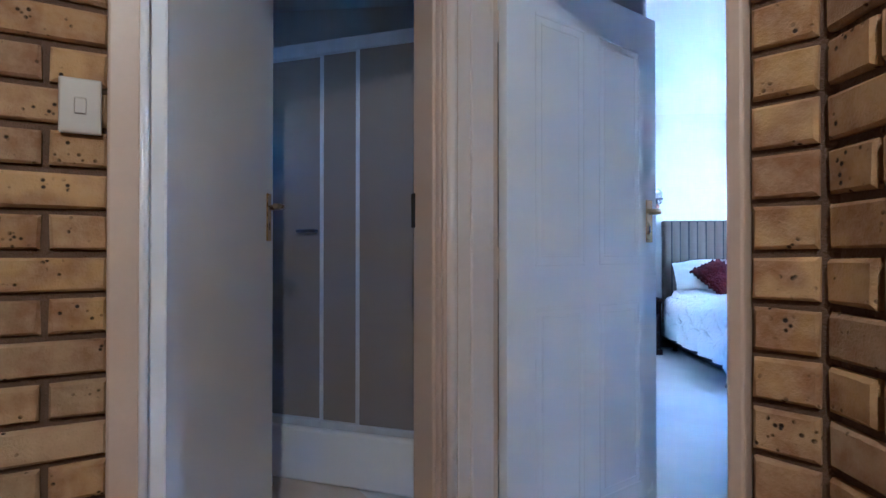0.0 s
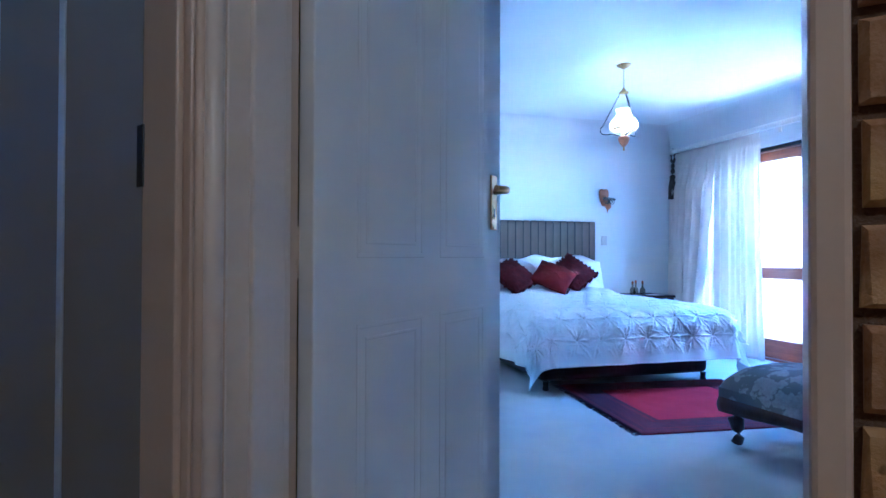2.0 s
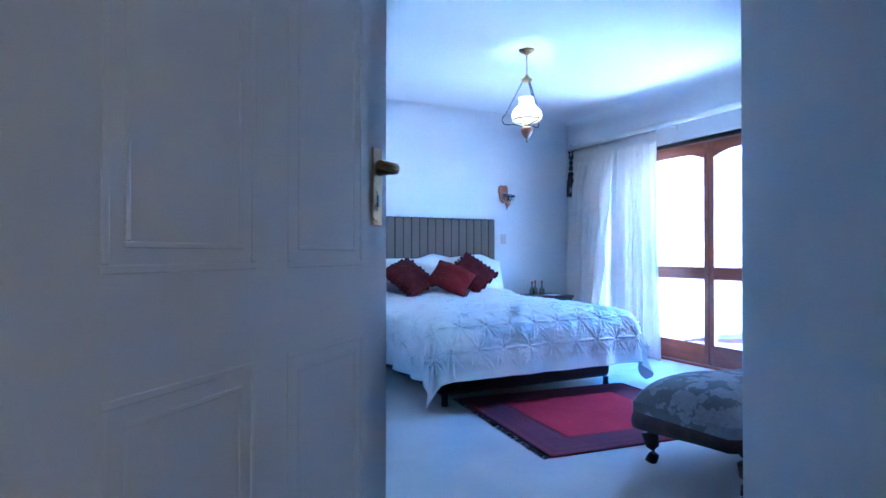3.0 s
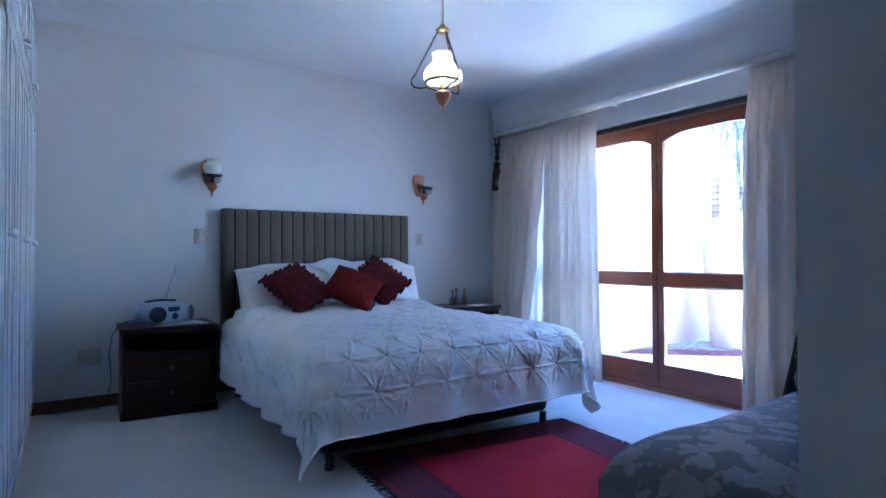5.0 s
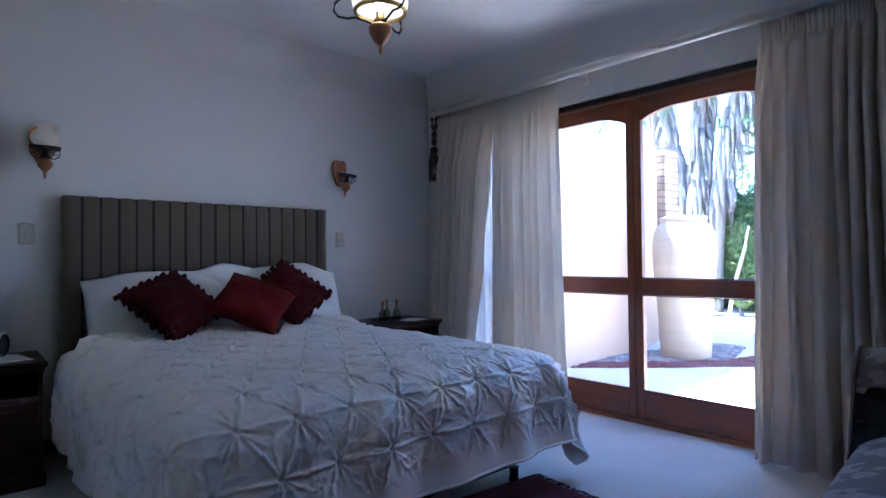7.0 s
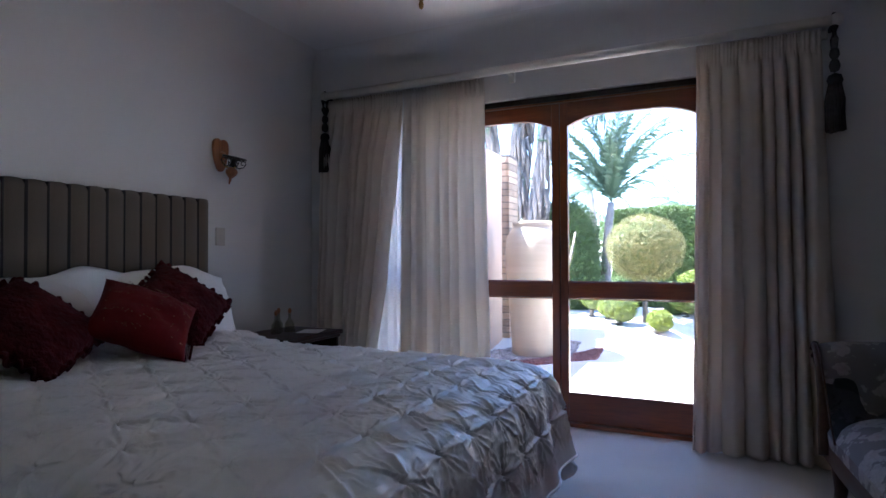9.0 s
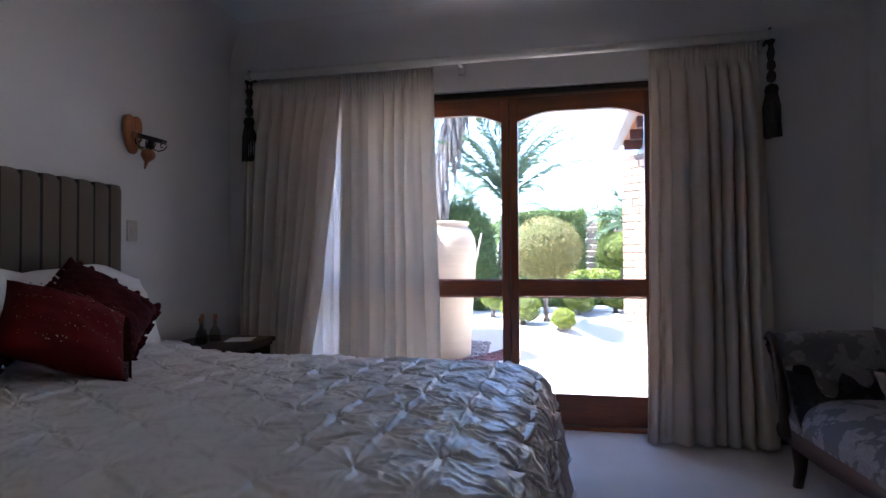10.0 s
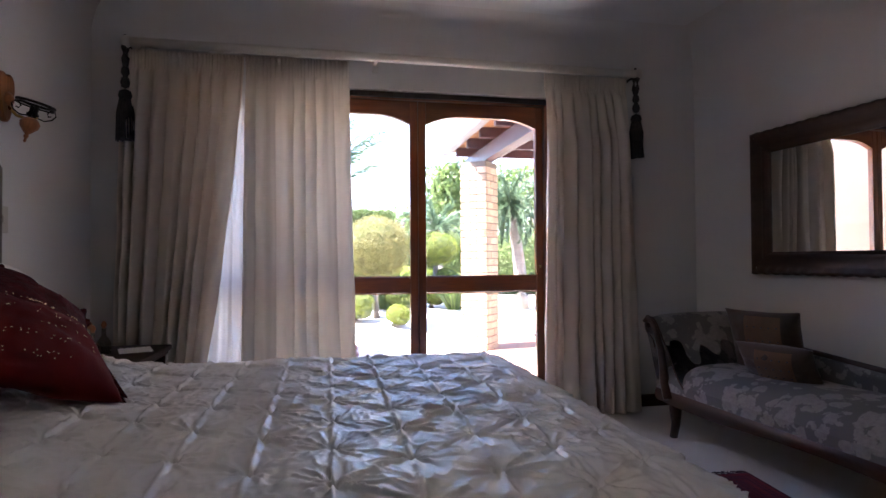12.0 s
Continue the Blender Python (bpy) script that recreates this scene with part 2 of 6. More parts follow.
def prism(outline, axis, a, b, bevel=0.0, bm=None):
    """A flat outline of 2D points pushed from a to b along an axis (0, 1 or 2)."""
    new_bm = bmesh.new()

    def put(p, h):
        v = list(p)
        v.insert(axis, h)
        return new_bm.verts.new(v)

    lo, hi = [put(p, a) for p in outline], [put(p, b) for p in outline]
    n = len(outline)
    new_bm.faces.new(lo[::-1])
    new_bm.faces.new(hi)
    for i in range(n):
        new_bm.faces.new((lo[i], lo[(i + 1) % n], hi[(i + 1) % n], hi[i]))
    bmesh.ops.recalc_face_normals(new_bm, faces=new_bm.faces[:])
    if bevel:
        bmesh.ops.bevel(new_bm, geom=[e for e in new_bm.edges if e.calc_face_angle(0) > 0.6], offset=bevel, segments=2, profile=0.5, affect="EDGES")
    return join(bm or bmesh.new(), new_bm)


def link_mesh(name, bm, material, fix=True):
    if fix:
        bmesh.ops.recalc_face_normals(bm, faces=bm.faces[:])
    me = bpy.data.meshes.new(name)
    bm.to_mesh(me)
    bm.free()
    for m in material if isinstance(material, (list, tuple)) else [material]:
        me.materials.append(m)
    return new(name, me)


def part(name, bm, material, parent, label="", m=None):
    ob = link_mesh(name, bm, material)
    ob.parent = parent
    if m is not None:
        ob.matrix_basis = m
    return tagged(ob, label)


def thing(name, label, category, m, group="", kind=""):
    ob = new(name)
    ob.empty_display_size = 0.1
    ob.matrix_basis = m
    return tagged(ob, label, category, group, kind)


def whole(name, bm, material, label, category, m=None, group="", kind=""):
    ob = link_mesh(name, bm, material)
    if m is not None:
        ob.matrix_basis = m
    return tagged(ob, label, category, group, kind)


def setting(name, bm, material, label="", m=None):
    return whole(name, bm, material, label or name.replace("_", " "), name.split("_")[0], m, kind="structure")


def basis(origin, ux, z=0.0):
    """A pose at origin whose x axis runs along ux in the plan."""
    return pose(origin[0], origin[1], z, 0, 0, math.degrees(math.atan2(ux[1], ux[0])))

# ---- the place ----
CEIL_Z = 2.64
R = Vector((0.042, 2.871))           # hall corner where the two door walls meet
UB, NB = Vector((-0.807, -0.590)), Vector((-0.590, 0.807))   # bathroom door wall: along, into the bathroom
UD, ND = Vector((0.700, -0.714)), Vector((0.714, 0.700))     # bedroom door wall: along, into the bedroom
BATH, DOOR = basis(R, UB), basis(R, UD)   # local y: BATH points into the hall, DOOR into the bedroom

setting("floor_carpet", box(-3.2, 5.02, -2.6, 8.2, -0.12, 0.0), CARPET, "cream cut-pile carpet, fitted from wall to wall")
# Hall floor is unseen; its brown is added so less daylight bounces here.
setting("floor_hall", prism([(-1.8, -2.6), (0.78, -2.6), (0.78, 2.1), tuple(R + 0.85 * UD), tuple(R), tuple(R + 0.85 * UB), (-1.8, 1.5)], 2, 0.0, 0.005), surf("hall_floor_brown", (0.22, 0.11, 0.06), (0.16, 0.08, 0.045), 0.5, 4, 60, 0.2), "unseen hall floor, added in brown to cut bounced light")
setting("floor_bathroom", box(-0.12, 1.7, -2.3, -0.1, 0.0, 0.004), TILE, "tan ceramic bathroom floor", BATH)
setting("ceiling", box(-3.2, 5.08, -2.6, 8.2, CEIL_Z, CEIL_Z + 0.12), CEIL, "smooth white plastered ceiling")
setting("wall_north", box(0.02, 5.08, 8.0, 8.2, 0, CEIL_Z), WALL, "white painted plaster wall behind the bed")
OPEN_A, OPEN_B, OPEN_TOP = 5.115, 7.47, 2.165
we = box(4.85, 5.08, 1.6, OPEN_A, 0, CEIL_Z)
box(4.85, 5.08, OPEN_B, 8.0, 0, CEIL_Z, bm=we)
box(4.85, 5.08, OPEN_A, OPEN_B, OPEN_TOP, CEIL_Z, bm=we)
setting("wall_east", we, WALL, "white painted plaster wall round the garden doors")
setting("wall_south", prism([(2.44, 1.1), (4.849, 1.1), (4.849, 4.006), (2.44, 3.88)], 2, 0, CEIL_Z, 0.006), WALL, "white painted plaster wall with rounded outer corner")
setting("wall_west", box(-0.02, 0.16, 3.16, 8.0, 0, CEIL_Z), WALL, "white painted plaster wall behind the wardrobes")
setting("wall_lobby", box(1.0, 2.44, 1.0, 1.25, 0, CEIL_Z), WALL, "white painted plaster wall")
wd = box(0.843, 2.35, 0.075, 0.2, 0, CEIL_Z)
box(-0.02, 0.843, 0.02, 0.2, 2.085, CEIL_Z, bm=wd)
setting("wall_door", wd, WALL, "white painted plaster wall over the bedroom door", DOOR)
wb = box(0.0, 0.86, -0.2, -0.02, 2.085, CEIL_Z)
box(0.86, 2.4, -0.2, -0.075, 0, CEIL_Z, bm=wb)
setting("wall_bath", wb, WALL, "white painted plaster wall over the bathroom door", BATH)
setting("wall_post", prism([tuple(R + 0.004 * ND + 0.004 * NB), tuple(R + 0.2 * ND), tuple(R + 0.22 * ND + 0.25 * NB), tuple(R + 0.2 * NB)], 2, 0, CEIL_Z), TAN, "painted corner post between two door frames")
wbb = box(-2.9, 0.02, 4.72, 4.86, 0, CEIL_Z)
# Unseen opening at y 2.8 to 3.1, added to bring daylight into the bathroom.
box(-2.9, -2.76, 1.6, 2.8, 0, CEIL_Z, bm=wbb)
box(-2.9, -2.76, 3.1, 4.72, 0, CEIL_Z, bm=wbb)
box(-2.9, -2.76, 2.8, 3.1, 0, 1.80, bm=wbb)
box(-2.9, -2.76, 2.8, 3.1, 2.0, CEIL_Z, bm=wbb)
box(-2.9, -1.86, 1.3, 1.6, 0, CEIL_Z, bm=wbb)
box(-0.06, -0.022, 3.22, 4.72, 0, CEIL_Z, bm=wbb)
setting("wall_bathroom_back", wbb, surf("bath_wall_tile", (0.66, 0.62, 0.57), (0.60, 0.56, 0.51), 0.4, 3, 60, 0.1), "grey-beige tiled bathroom wall with an added unseen opening for daylight")
setting("wall_hall_east", box(0.78, 0.9, -2.6, 2.13, 0, CEIL_Z), MORTAR, "hall wall core behind face brick")
# Hall walls out of view, coloured like the brick to weaken bounced daylight.
HALLB = surf("plain_hall_brick", (0.30, 0.17, 0.075), (0.22, 0.12, 0.05), 0.9, 6, 60, 0.5)
setting("wall_hall_west", box(-1.95, -1.8, -2.6, 1.62, 0, CEIL_Z), HALLB, "brown face brick hall wall")
setting("wall_hall_south", box(-3.2, 0.9, -2.75, -2.6, 0, CEIL_Z), HALLB, "brown face brick hall wall")
setting("facade", box(5.08, 5.24, 1.0, 9.5, 2.56, 2.7), WALL, "white eave over the garden doors")
fc = box(5.08, 5.16, 8.05, 9.5, -0.1, 2.56)
box(5.08, 5.16, 1.6, 4.9, -0.1, 2.56, bm=fc)
setting("facade_wall", fc, surf("outer_plaster", (0.66, 0.50, 0.40), (0.6, 0.44, 0.35), 0.9, 3, 60, 0.4), "pinkish outer house wall")

# plastered coves between walls and ceiling
def cove(r=0.24, n=18):
    """Outline of a hollow quarter-round: first axis out of the wall, second one height."""
    arc = [(r - r * math.cos(a), CEIL_Z - r + r * math.sin(a)) for a in (math.pi / 2 * i / n for i in range(n + 1))]
    return arc + [(0.0, CEIL_Z)]


setting("trim_cove_north", prism([(8.0 - a, z) for a, z in cove()], 0, 0.17, 4.85), WALL, "smooth hollow plaster cove")
setting("trim_cove_east", prism([(4.85 - a, z) for a, z in cove()], 1, 4.0, 8.0), WALL, "smooth hollow plaster cove")
setting("trim_cove_south", prism(cove(), 0, 0.0, 2.42), WALL, "smooth hollow plaster cove", pose(2.44, 3.88, 0, 0, 0, 3.0))

# skirting boards
sk = box(0.80, 4.85, 7.982, 7.999, 0, 0.085, 0.004)
setting("baseboard_north", sk, SKIRT, "dark varnished skirting board")
sk = box(4.832, 4.849, 4.03, OPEN_A - 0.02, 0, 0.085, 0.004)
setting("baseboard_east", sk, SKIRT, "dark varnished skirting board")
setting("baseboard_south", box(0.0, 2.38, 0.001, 0.018, 0, 0.085, 0.004), SKIRT, "dark varnished skirting board", pose(2.44, 3.88, 0, 0, 0, 3.0))
setting("baseboard_lobby", box(2.422, 2.439, 1.25, 3.898, 0, 0.085, 0.004), SKIRT, "dark varnished skirting board")

# ---- garden doors ----
GX = 4.955                                # plane of the glass
FRAME0, FRAME1 = 4.905, 5.0
gd = thing("door_1", "varnished meranti garden doors with arched glass panes, closed", "door", pose(0, 0, 0), kind="structure")
part("frame_head", box(FRAME0, FRAME1, OPEN_A, OPEN_B, 2.12, OPEN_TOP - 0.002, 0.004), TEAK_H, gd)
part("frame_jamb", box(FRAME0, FRAME1, OPEN_A + 0.002, OPEN_A + 0.03, 0.0, 2.12, 0.004), TEAK, gd)
part("frame_jamb", box(FRAME0, FRAME1, OPEN_B - 0.03, OPEN_B - 0.002, 0.0, 2.12, 0.004), TEAK, gd)
part("sill", box(FRAME0 - 0.01, 5.1, OPEN_A + 0.002, OPEN_B - 0.002, -0.02, 0.022, 0.005), TEAK_H, gd)
# Dark strip painted in where the gap above the frame is only shaded.
part("shadow_strip", box(FRAME0 - 0.03, FRAME0 - 0.004, OPEN_A + 0.002, OPEN_B - 0.002, 2.125, 2.16, 0.004), CHAIN, gd, "dark strip in place of the shadow gap above the doors")


def arched(y0, y1, z_side, z_mid, n=14):
    """The curved underside of a leaf's top rail, with small shoulders."""
    pts = []
    for i in range(n + 1):
        u = i / n
        s = min(u, 1 - u) / 0.30
        k = 1 - (1 - min(s, 1)) ** 2
        pts.append((y0 + (y1 - y0) * u, z_side + (z_mid - z_side) * k))
    return pts


def garden_leaf(y0, y1):
    leaf = part("leaf", box(GX - 0.022, GX + 0.022, y0, y0 + 0.052, 0.024, 2.118, 0.004), TEAK, gd)
    x0, x1 = GX - 0.022, GX + 0.022
    a, b = y0 + 0.052, y1 - 0.052
    part("stile", box(x0, x1, b, y1, 0.024, 2.118, 0.004), TEAK, leaf)
    part("bottom_rail", box(x0, x1, a, b, 0.024, 0.208, 0.004), TEAK_H, leaf)
    part("middle_rail", box(x0, x1, a, b, 0.83, 0.935, 0.004), TEAK_H, leaf)
    top = prism([(a, 2.118)] + arched(a, b, 1.965, 2.025) + [(b, 2.118)], 0, x0, x1)
    part("top_rail", top, TEAK_H, leaf)
    for z0, z1 in ((0.208, 0.83), (0.935, 2.03)):
        p = part("pane", box(GX - 0.002, GX + 0.002, a - 0.004, b + 0.004, z0 - 0.004, z1), GLASS, leaf)
        p.visible_shadow = False
    for z0 in (0.208, 0.935, 0.822):
        part("bead", box(x0 - 0.008, x0 + 0.002, a, b, z0, z0 + 0.008, 0.002), TEAK_H, leaf)
    return leaf


garden_leaf(5.147, 6.034)
garden_leaf(6.038, 6.918)
garden_leaf(6.922, 7.438)
for y in (6.036, 6.92):
    part("cover_strip", box(GX + 0.0222, GX + 0.034, y - 0.018, y + 0.018, 0.024, 2.118, 0.003), TEAK, gd)
latch = box(GX - 0.045, GX - 0.022, 6.96, 6.985, 0.93, 1.06, 0.003)
tube([(GX - 0.05, 6.972, 1.03), (GX - 0.075, 6.972, 1.03), (GX - 0.08, 7.07, 1.03)], 0.008, bm=latch)
part("door_handle", latch, CHAIN, gd, "dark metal lever handle")
part("keyhole", tube([(GX - 0.03, 5.172, 1.0), (GX - 0.02, 5.172, 1.0)], 0.009), BRASS, gd)

# ---- bed ----
BX0, BX1, BY0, BY1, BTOP = 2.09, 3.71, 5.925, 7.86, 0.635
bed = thing("bed", "double bed with plum fabric base on short legs", "bed", pose(0, 0, 0))
part("base", box(BX0 - 0.005, BX1 - 0.075, BY0 - 0.01, BY1, 0.066, 0.28, 0.05, 3), BASECLOTH, bed, "plum fabric bed base")
part("mattress", box(BX0 + 0.01, BX1 - 0.01, BY0 + 0.02, BY1, 0.312, 0.60, 0.06, 4), LINEN, bed)
for x in (BX0 + 0.04, BX1 - 0.12):
    for y in (BY0 + 0.01, BY1 - 0.12):
        part("leg", lathe([(0.022, 0), (0.026, 0.008), (0.021, 0.04), (0.024, 0.072)], 12), DARK, bed, m=pose(x, y, 0))


def fold(d, r):
    """Cloth run over a rounded edge: sideways and downward for a length d past the edge."""
    if d <= 0:
        return d, 0.0
    q = r * math.pi / 2
    if d < q:
        return r * math.sin(d / r), r * (1 - math.cos(d / r))
    return r, r + d - q


PIN_X, PIN_Y = 0.207, 0.162          # staggered rows of pinched points
PIN_D = math.hypot(PIN_X / 2, PIN_Y)


def nearest_pin(s, t):
    """Number and offset of the closest pinched point."""
    best = None
    j0 = math.floor((t - 5.98) / PIN_Y)
    for j in (j0, j0 + 1):
        row = 2.275 + (PIN_X / 2 if j % 2 else 0.0) - 0.009 * j
        i = round((s - row) / PIN_X)
        a, b = s - row - i * PIN_X, t - 5.98 - j * PIN_Y
        if best is None or a * a + b * b < best[0]:
            best = (a * a + b * b, i, j, a, b)
    return best[1:]


def pintuck(s, t):
    """Relief of gathered diamonds: pinched points with folds that fan out of them."""
    i, j, a, b = nearest_pin(s, t)
    ph = 6.283 * noise.cell(Vector((i * 1.7 + 0.2, j * 2.3 + 0.2, 0.5)))
    r, th = math.hypot(a, b), math.atan2(b, a)
    n1 = noise.noise(Vector((s * 9, t * 9, 1.3)))
    n2 = noise.noise(Vector((s * 30, t * 30, 7.7)))
    th += 0.20 * math.sin(3 * th + ph) + 0.25 * n1
    near = min(r / 0.012, 1) * math.exp(-(r / 0.085) ** 2)
    pleat = (1 - abs(math.sin(4 * th))) ** 1.6 * near
    thin = (1 - abs(math.sin(9 * th + ph))) ** 2 * near
    across = min(abs(b), abs(a * PIN_Y - b * PIN_X / 2) / PIN_D, abs(a * PIN_Y + b * PIN_X / 2) / PIN_D)
    seam = max(0.0, 1 - across / 0.010)
    crease = max(0.0, 1 - abs(noise.noise(Vector((s * 13 + 2 * n1, t * 13, 3.1)))) / 0.10)
    ripple = (1 - abs(noise.noise(Vector((s * 16 + 1.5 * n1, t * 26, 9.1))))) ** 5 * min(r / 0.03, 1)
    dome = min(r / (0.55 * PIN_D), 1) ** 0.8
    soft = 0.45 + 0.55 * noise.cell(Vector((i * 3.1 + 0.4, j * 1.9 + 0.4, 2.5)))
    return 0.014 * dome + 0.016 * pleat * (0.6 + 0.4 * soft) + 0.004 * thin - 0.014 * math.exp(-(r / 0.011) ** 2) + 0.004 * n1 + 0.002 * n2 + 0.003 * ripple + 0.011 * seam * (0.4 + 0.6 * soft) * min(r / 0.02, 1) + 0.003 * crease


QW, QF, QL = 0.47, 0.455, 7.66


def quilt_at(u, v):
    s = (BX0 - QW) + (BX1 - BX0 + 2 * QW) * u
    t = (BY0 - QF) + (QL - BY0 + QF) * v
    ds = BX0 - s if s < BX0 else (s - BX1 if s > BX1 else 0.0)
    sx = -1 if s < BX0 else 1
    dt = BY0 - t if t < BY0 else 0.0
    plain = min(max(min(t - (BY0 - QF), s - (BX0 - QW), BX1 + QW - s) - 0.05, 0.0) / 0.06, 1.0)
    h = pintuck(s, t) * plain + 0.012 * (1 - plain)
    sag = 0.012 * noise.noise(Vector((s * 3, t * 3, 0)))
    cx, cy = min(max(s, BX0), BX1), max(t, BY0)
    d = math.hypot(ds, dt)
    if d <= 0:
        edge = min(s - BX0, BX1 - s, t - BY0)
        return Vector((s, t, BTOP + 0.003 + 0.85 * h + sag + 0.045 * min(max((t - 7.15) / 0.4, 0.0), 1.0) ** 2 - 0.028 * math.exp(-edge / 0.11)))
    n = Vector((sx * ds / d, -dt / d))
    out, down = fold(d, 0.09 + 0.03 * (dt / d))
    ang = math.atan2(dt, ds)
    corner = math.sin(2 * ang) ** 2 if ds and dt else 0.0
    along = t if ds > dt else s
    wave = math.sin(along * 17 + 2 * noise.noise(Vector((along * 3, 1, sx)))) * 0.5 + noise.noise(Vector((along * 5, down * 2, 4.0 + sx)))
    flare = (0.07 + 0.20 * dt / d) * down + (0.045 - 0.02 * dt / d) * wave * min(down / 0.3, 1) + corner * (-0.06 * down + 0.03 * math.sin(ang * 9) * down / 0.3)
    z = BTOP - 0.028 - down * (1 - 0.06 * corner) + 0.4 * h
    return Vector((cx + n.x * (out + flare + h), cy + n.y * (out + flare + h), max(z, 0.018 + 0.01 * abs(wave))))


quilt = thing("quilt", "white pintuck satin quilt spread over the bed", "quilt", pose(0, 0, 0))
cover = part("cover", sheet(520, 470, quilt_at), QUILT, quilt)
QSOL = cover.modifiers.new("thickness", "SOLIDIFY")
QSOL.thickness, QSOL.offset = 0.008, -1
hem_pts = [quilt_at(0, 1 - i / 60) for i in range(60)] + [quilt_at(i / 70, 0) for i in range(70)] + [quilt_at(1, i / 60) for i in range(61)]
part("hem", tube(hem_pts, 0.006, 6), QUILT, quilt, "stitched white hem")

# a small grey dot on each pinched point of the top
dots = bmesh.new()
for j in range(-1, 11):
    for i in range(0, 8):
        s_, t_ = 2.275 + (PIN_X / 2 if j % 2 else 0.0) - 0.009 * j + i * PIN_X, 5.98 + PIN_Y * j
        if BX0 < s_ < BX1 and t_ < QL - 0.05:
            p = quilt_at((s_ - BX0 + QW) / (BX1 - BX0 + 2 * QW), (t_ - BY0 + QF) / (QL - BY0 + QF))
            lathe([(0.0, -0.002), (0.004, 0.0), (0.003, 0.002), (0.0, 0.003)], 6, dots, tuple(p))
tagged(part("stitch_dots", dots, surf("grey_dot", (0.25, 0.24, 0.23), (0.18, 0.17, 0.17), 0.7, 20, 100, 0.1), quilt, "small grey dots at the pinched points"), kind="stuff")

# headboard in upholstered stripes
HX0, HX1, HZ0, HZ1 = 2.052, 3.748, 0.28, 1.46
hb = thing("headboard", "taupe striped upholstered headboard with dark vertical lines", "headboard", pose(0, 0, 0))
STRIPES = 18
HBCLOTH = surf("taupe_headboard_cloth", (0.125, 0.092, 0.058), (0.092, 0.066, 0.042), 0.85, 5, 320, 0.5, 0.001, stretch=(1, 1, 0.2), sheen=0.2)
HBLINE = surf("dark_stripe_cloth", (0.022, 0.017, 0.015), (0.014, 0.011, 0.010), 0.9, 8, 320, 0.4, 0.001)


def head_front(u, v):
    x = HX0 + (HX1 - HX0) * u
    z = HZ0 + (HZ1 - HZ0) * v
    puff = 0.006 * abs(math.sin(math.pi * u * STRIPES)) ** 0.6
    e = min(u * (HX1 - HX0), (1 - u) * (HX1 - HX0), (1 - v) * (HZ1 - HZ0))
    rnd = 0.022 * (1 - min(e / 0.03, 1)) ** 2
    return Vector((x, 7.905 - puff + rnd, z - (0.004 * (1 - abs(math.sin(math.pi * u * STRIPES))) if v > 0.99 else 0)))


hbb = sheet(STRIPES * 6, 40, head_front)
box(HX0, HX1, 7.926, 7.985, HZ0, HZ1 - 0.004, 0.01, bm=hbb)
part("panel", hbb, HBCLOTH, hb)
for i in range(1, STRIPES):
    x = HX0 + (HX1 - HX0) * i / STRIPES
    w = 0.0075 if i % 2 else 0.0055
    part("stripe", box(x - w, x + w, 7.9012, 7.925, HZ0, HZ1 - 0.006, 0.002, 1), HBLINE, hb)
for x in (HX0 + 0.3, HX1 - 0.3):
    part("strut", box(x - 0.03, x + 0.03, 7.93, 7.97, 0.0, HZ0 + 0.01, 0.003), MAHOGANY, hb)

# ---- pillows and cushions ----
def cushion(name, label, category, m, w, h, thick, material, group="", seed=0, pinched=0.07, limp=0.0):
    """A stuffed cushion in its own plane x, z with the belly along y."""
    def skin(sign):
        def f(u, v):
            a, b = 2 * u - 1, 2 * v - 1
            k = max(0.0, (1 - abs(a) ** 2.6) * (1 - abs(b) ** 2.6)) ** 0.55
            pinch = 1 - pinched * (1 - abs(b) ** 2) * abs(a) ** 3
            pinch2 = 1 - pinched * (1 - abs(a) ** 2) * abs(b) ** 3
            n = noise.noise(Vector((a * 2.2 + seed, b * 2.2, sign * 2.0)))
            n2 = noise.noise(Vector((a * 6 + seed, b * 6, sign * 2.0)))
            n3 = noise.noise(Vector((a * 1.6 + seed, b * 1.3, 5.0)))
            ridge = 1 - abs(noise.noise(Vector((a * 3.5 + seed, b * 3.5, 8.0))))
            z = b * h / 2 * pinch2 + limp * n3 * (0.3 + 0.7 * abs(b)) - limp * 1.4 * max(0.0, b) * a * a
            return Vector((a * w / 2 * pinch * (1 + 0.5 * limp * n3), sign * thick / 2 * k * (1 + 0.22 * n + 0.07 * n2 + 1.6 * limp * ridge ** 4), z))
        return f
    bm = sheet(34, 34, skin(1))
    sheet(34, 34, skin(-1), bm=bm)
    bmesh.ops.remove_doubles(bm, verts=bm.verts[:], dist=0.0015)
    t = thing(name, label, category, m, group)
    part("cover", bm, material, t)
    return t


pg = "white pillows"
cushion("pillow", "plump white cotton pillow leaning on the headboard", "pillow", pose(2.53, 7.74, 0.815, -24, 0, 2), 0.82, 0.44, 0.22, LINEN, pg, seed=1, pinched=0.03, limp=0.05)
cushion("pillow", "plump white cotton pillow leaning on the headboard", "pillow", pose(3.33, 7.75, 0.83, -22, 0, -2), 0.80, 0.45, 0.22, LINEN, pg, seed=5, pinched=0.03, limp=0.05)
cushion("pillow", "white cotton pillow lying behind another", "pillow", pose(2.95, 7.80, 0.86, -14, 0, 0), 0.74, 0.40, 0.16, LINEN, pg, seed=9, pinched=0.03, limp=0.05)

VELVET = surf("dark_red_velvet", (0.085, 0.008, 0.009), (0.035, 0.004, 0.005), 0.85, 14, 45, 1.0, 0.02, spec=0.15)
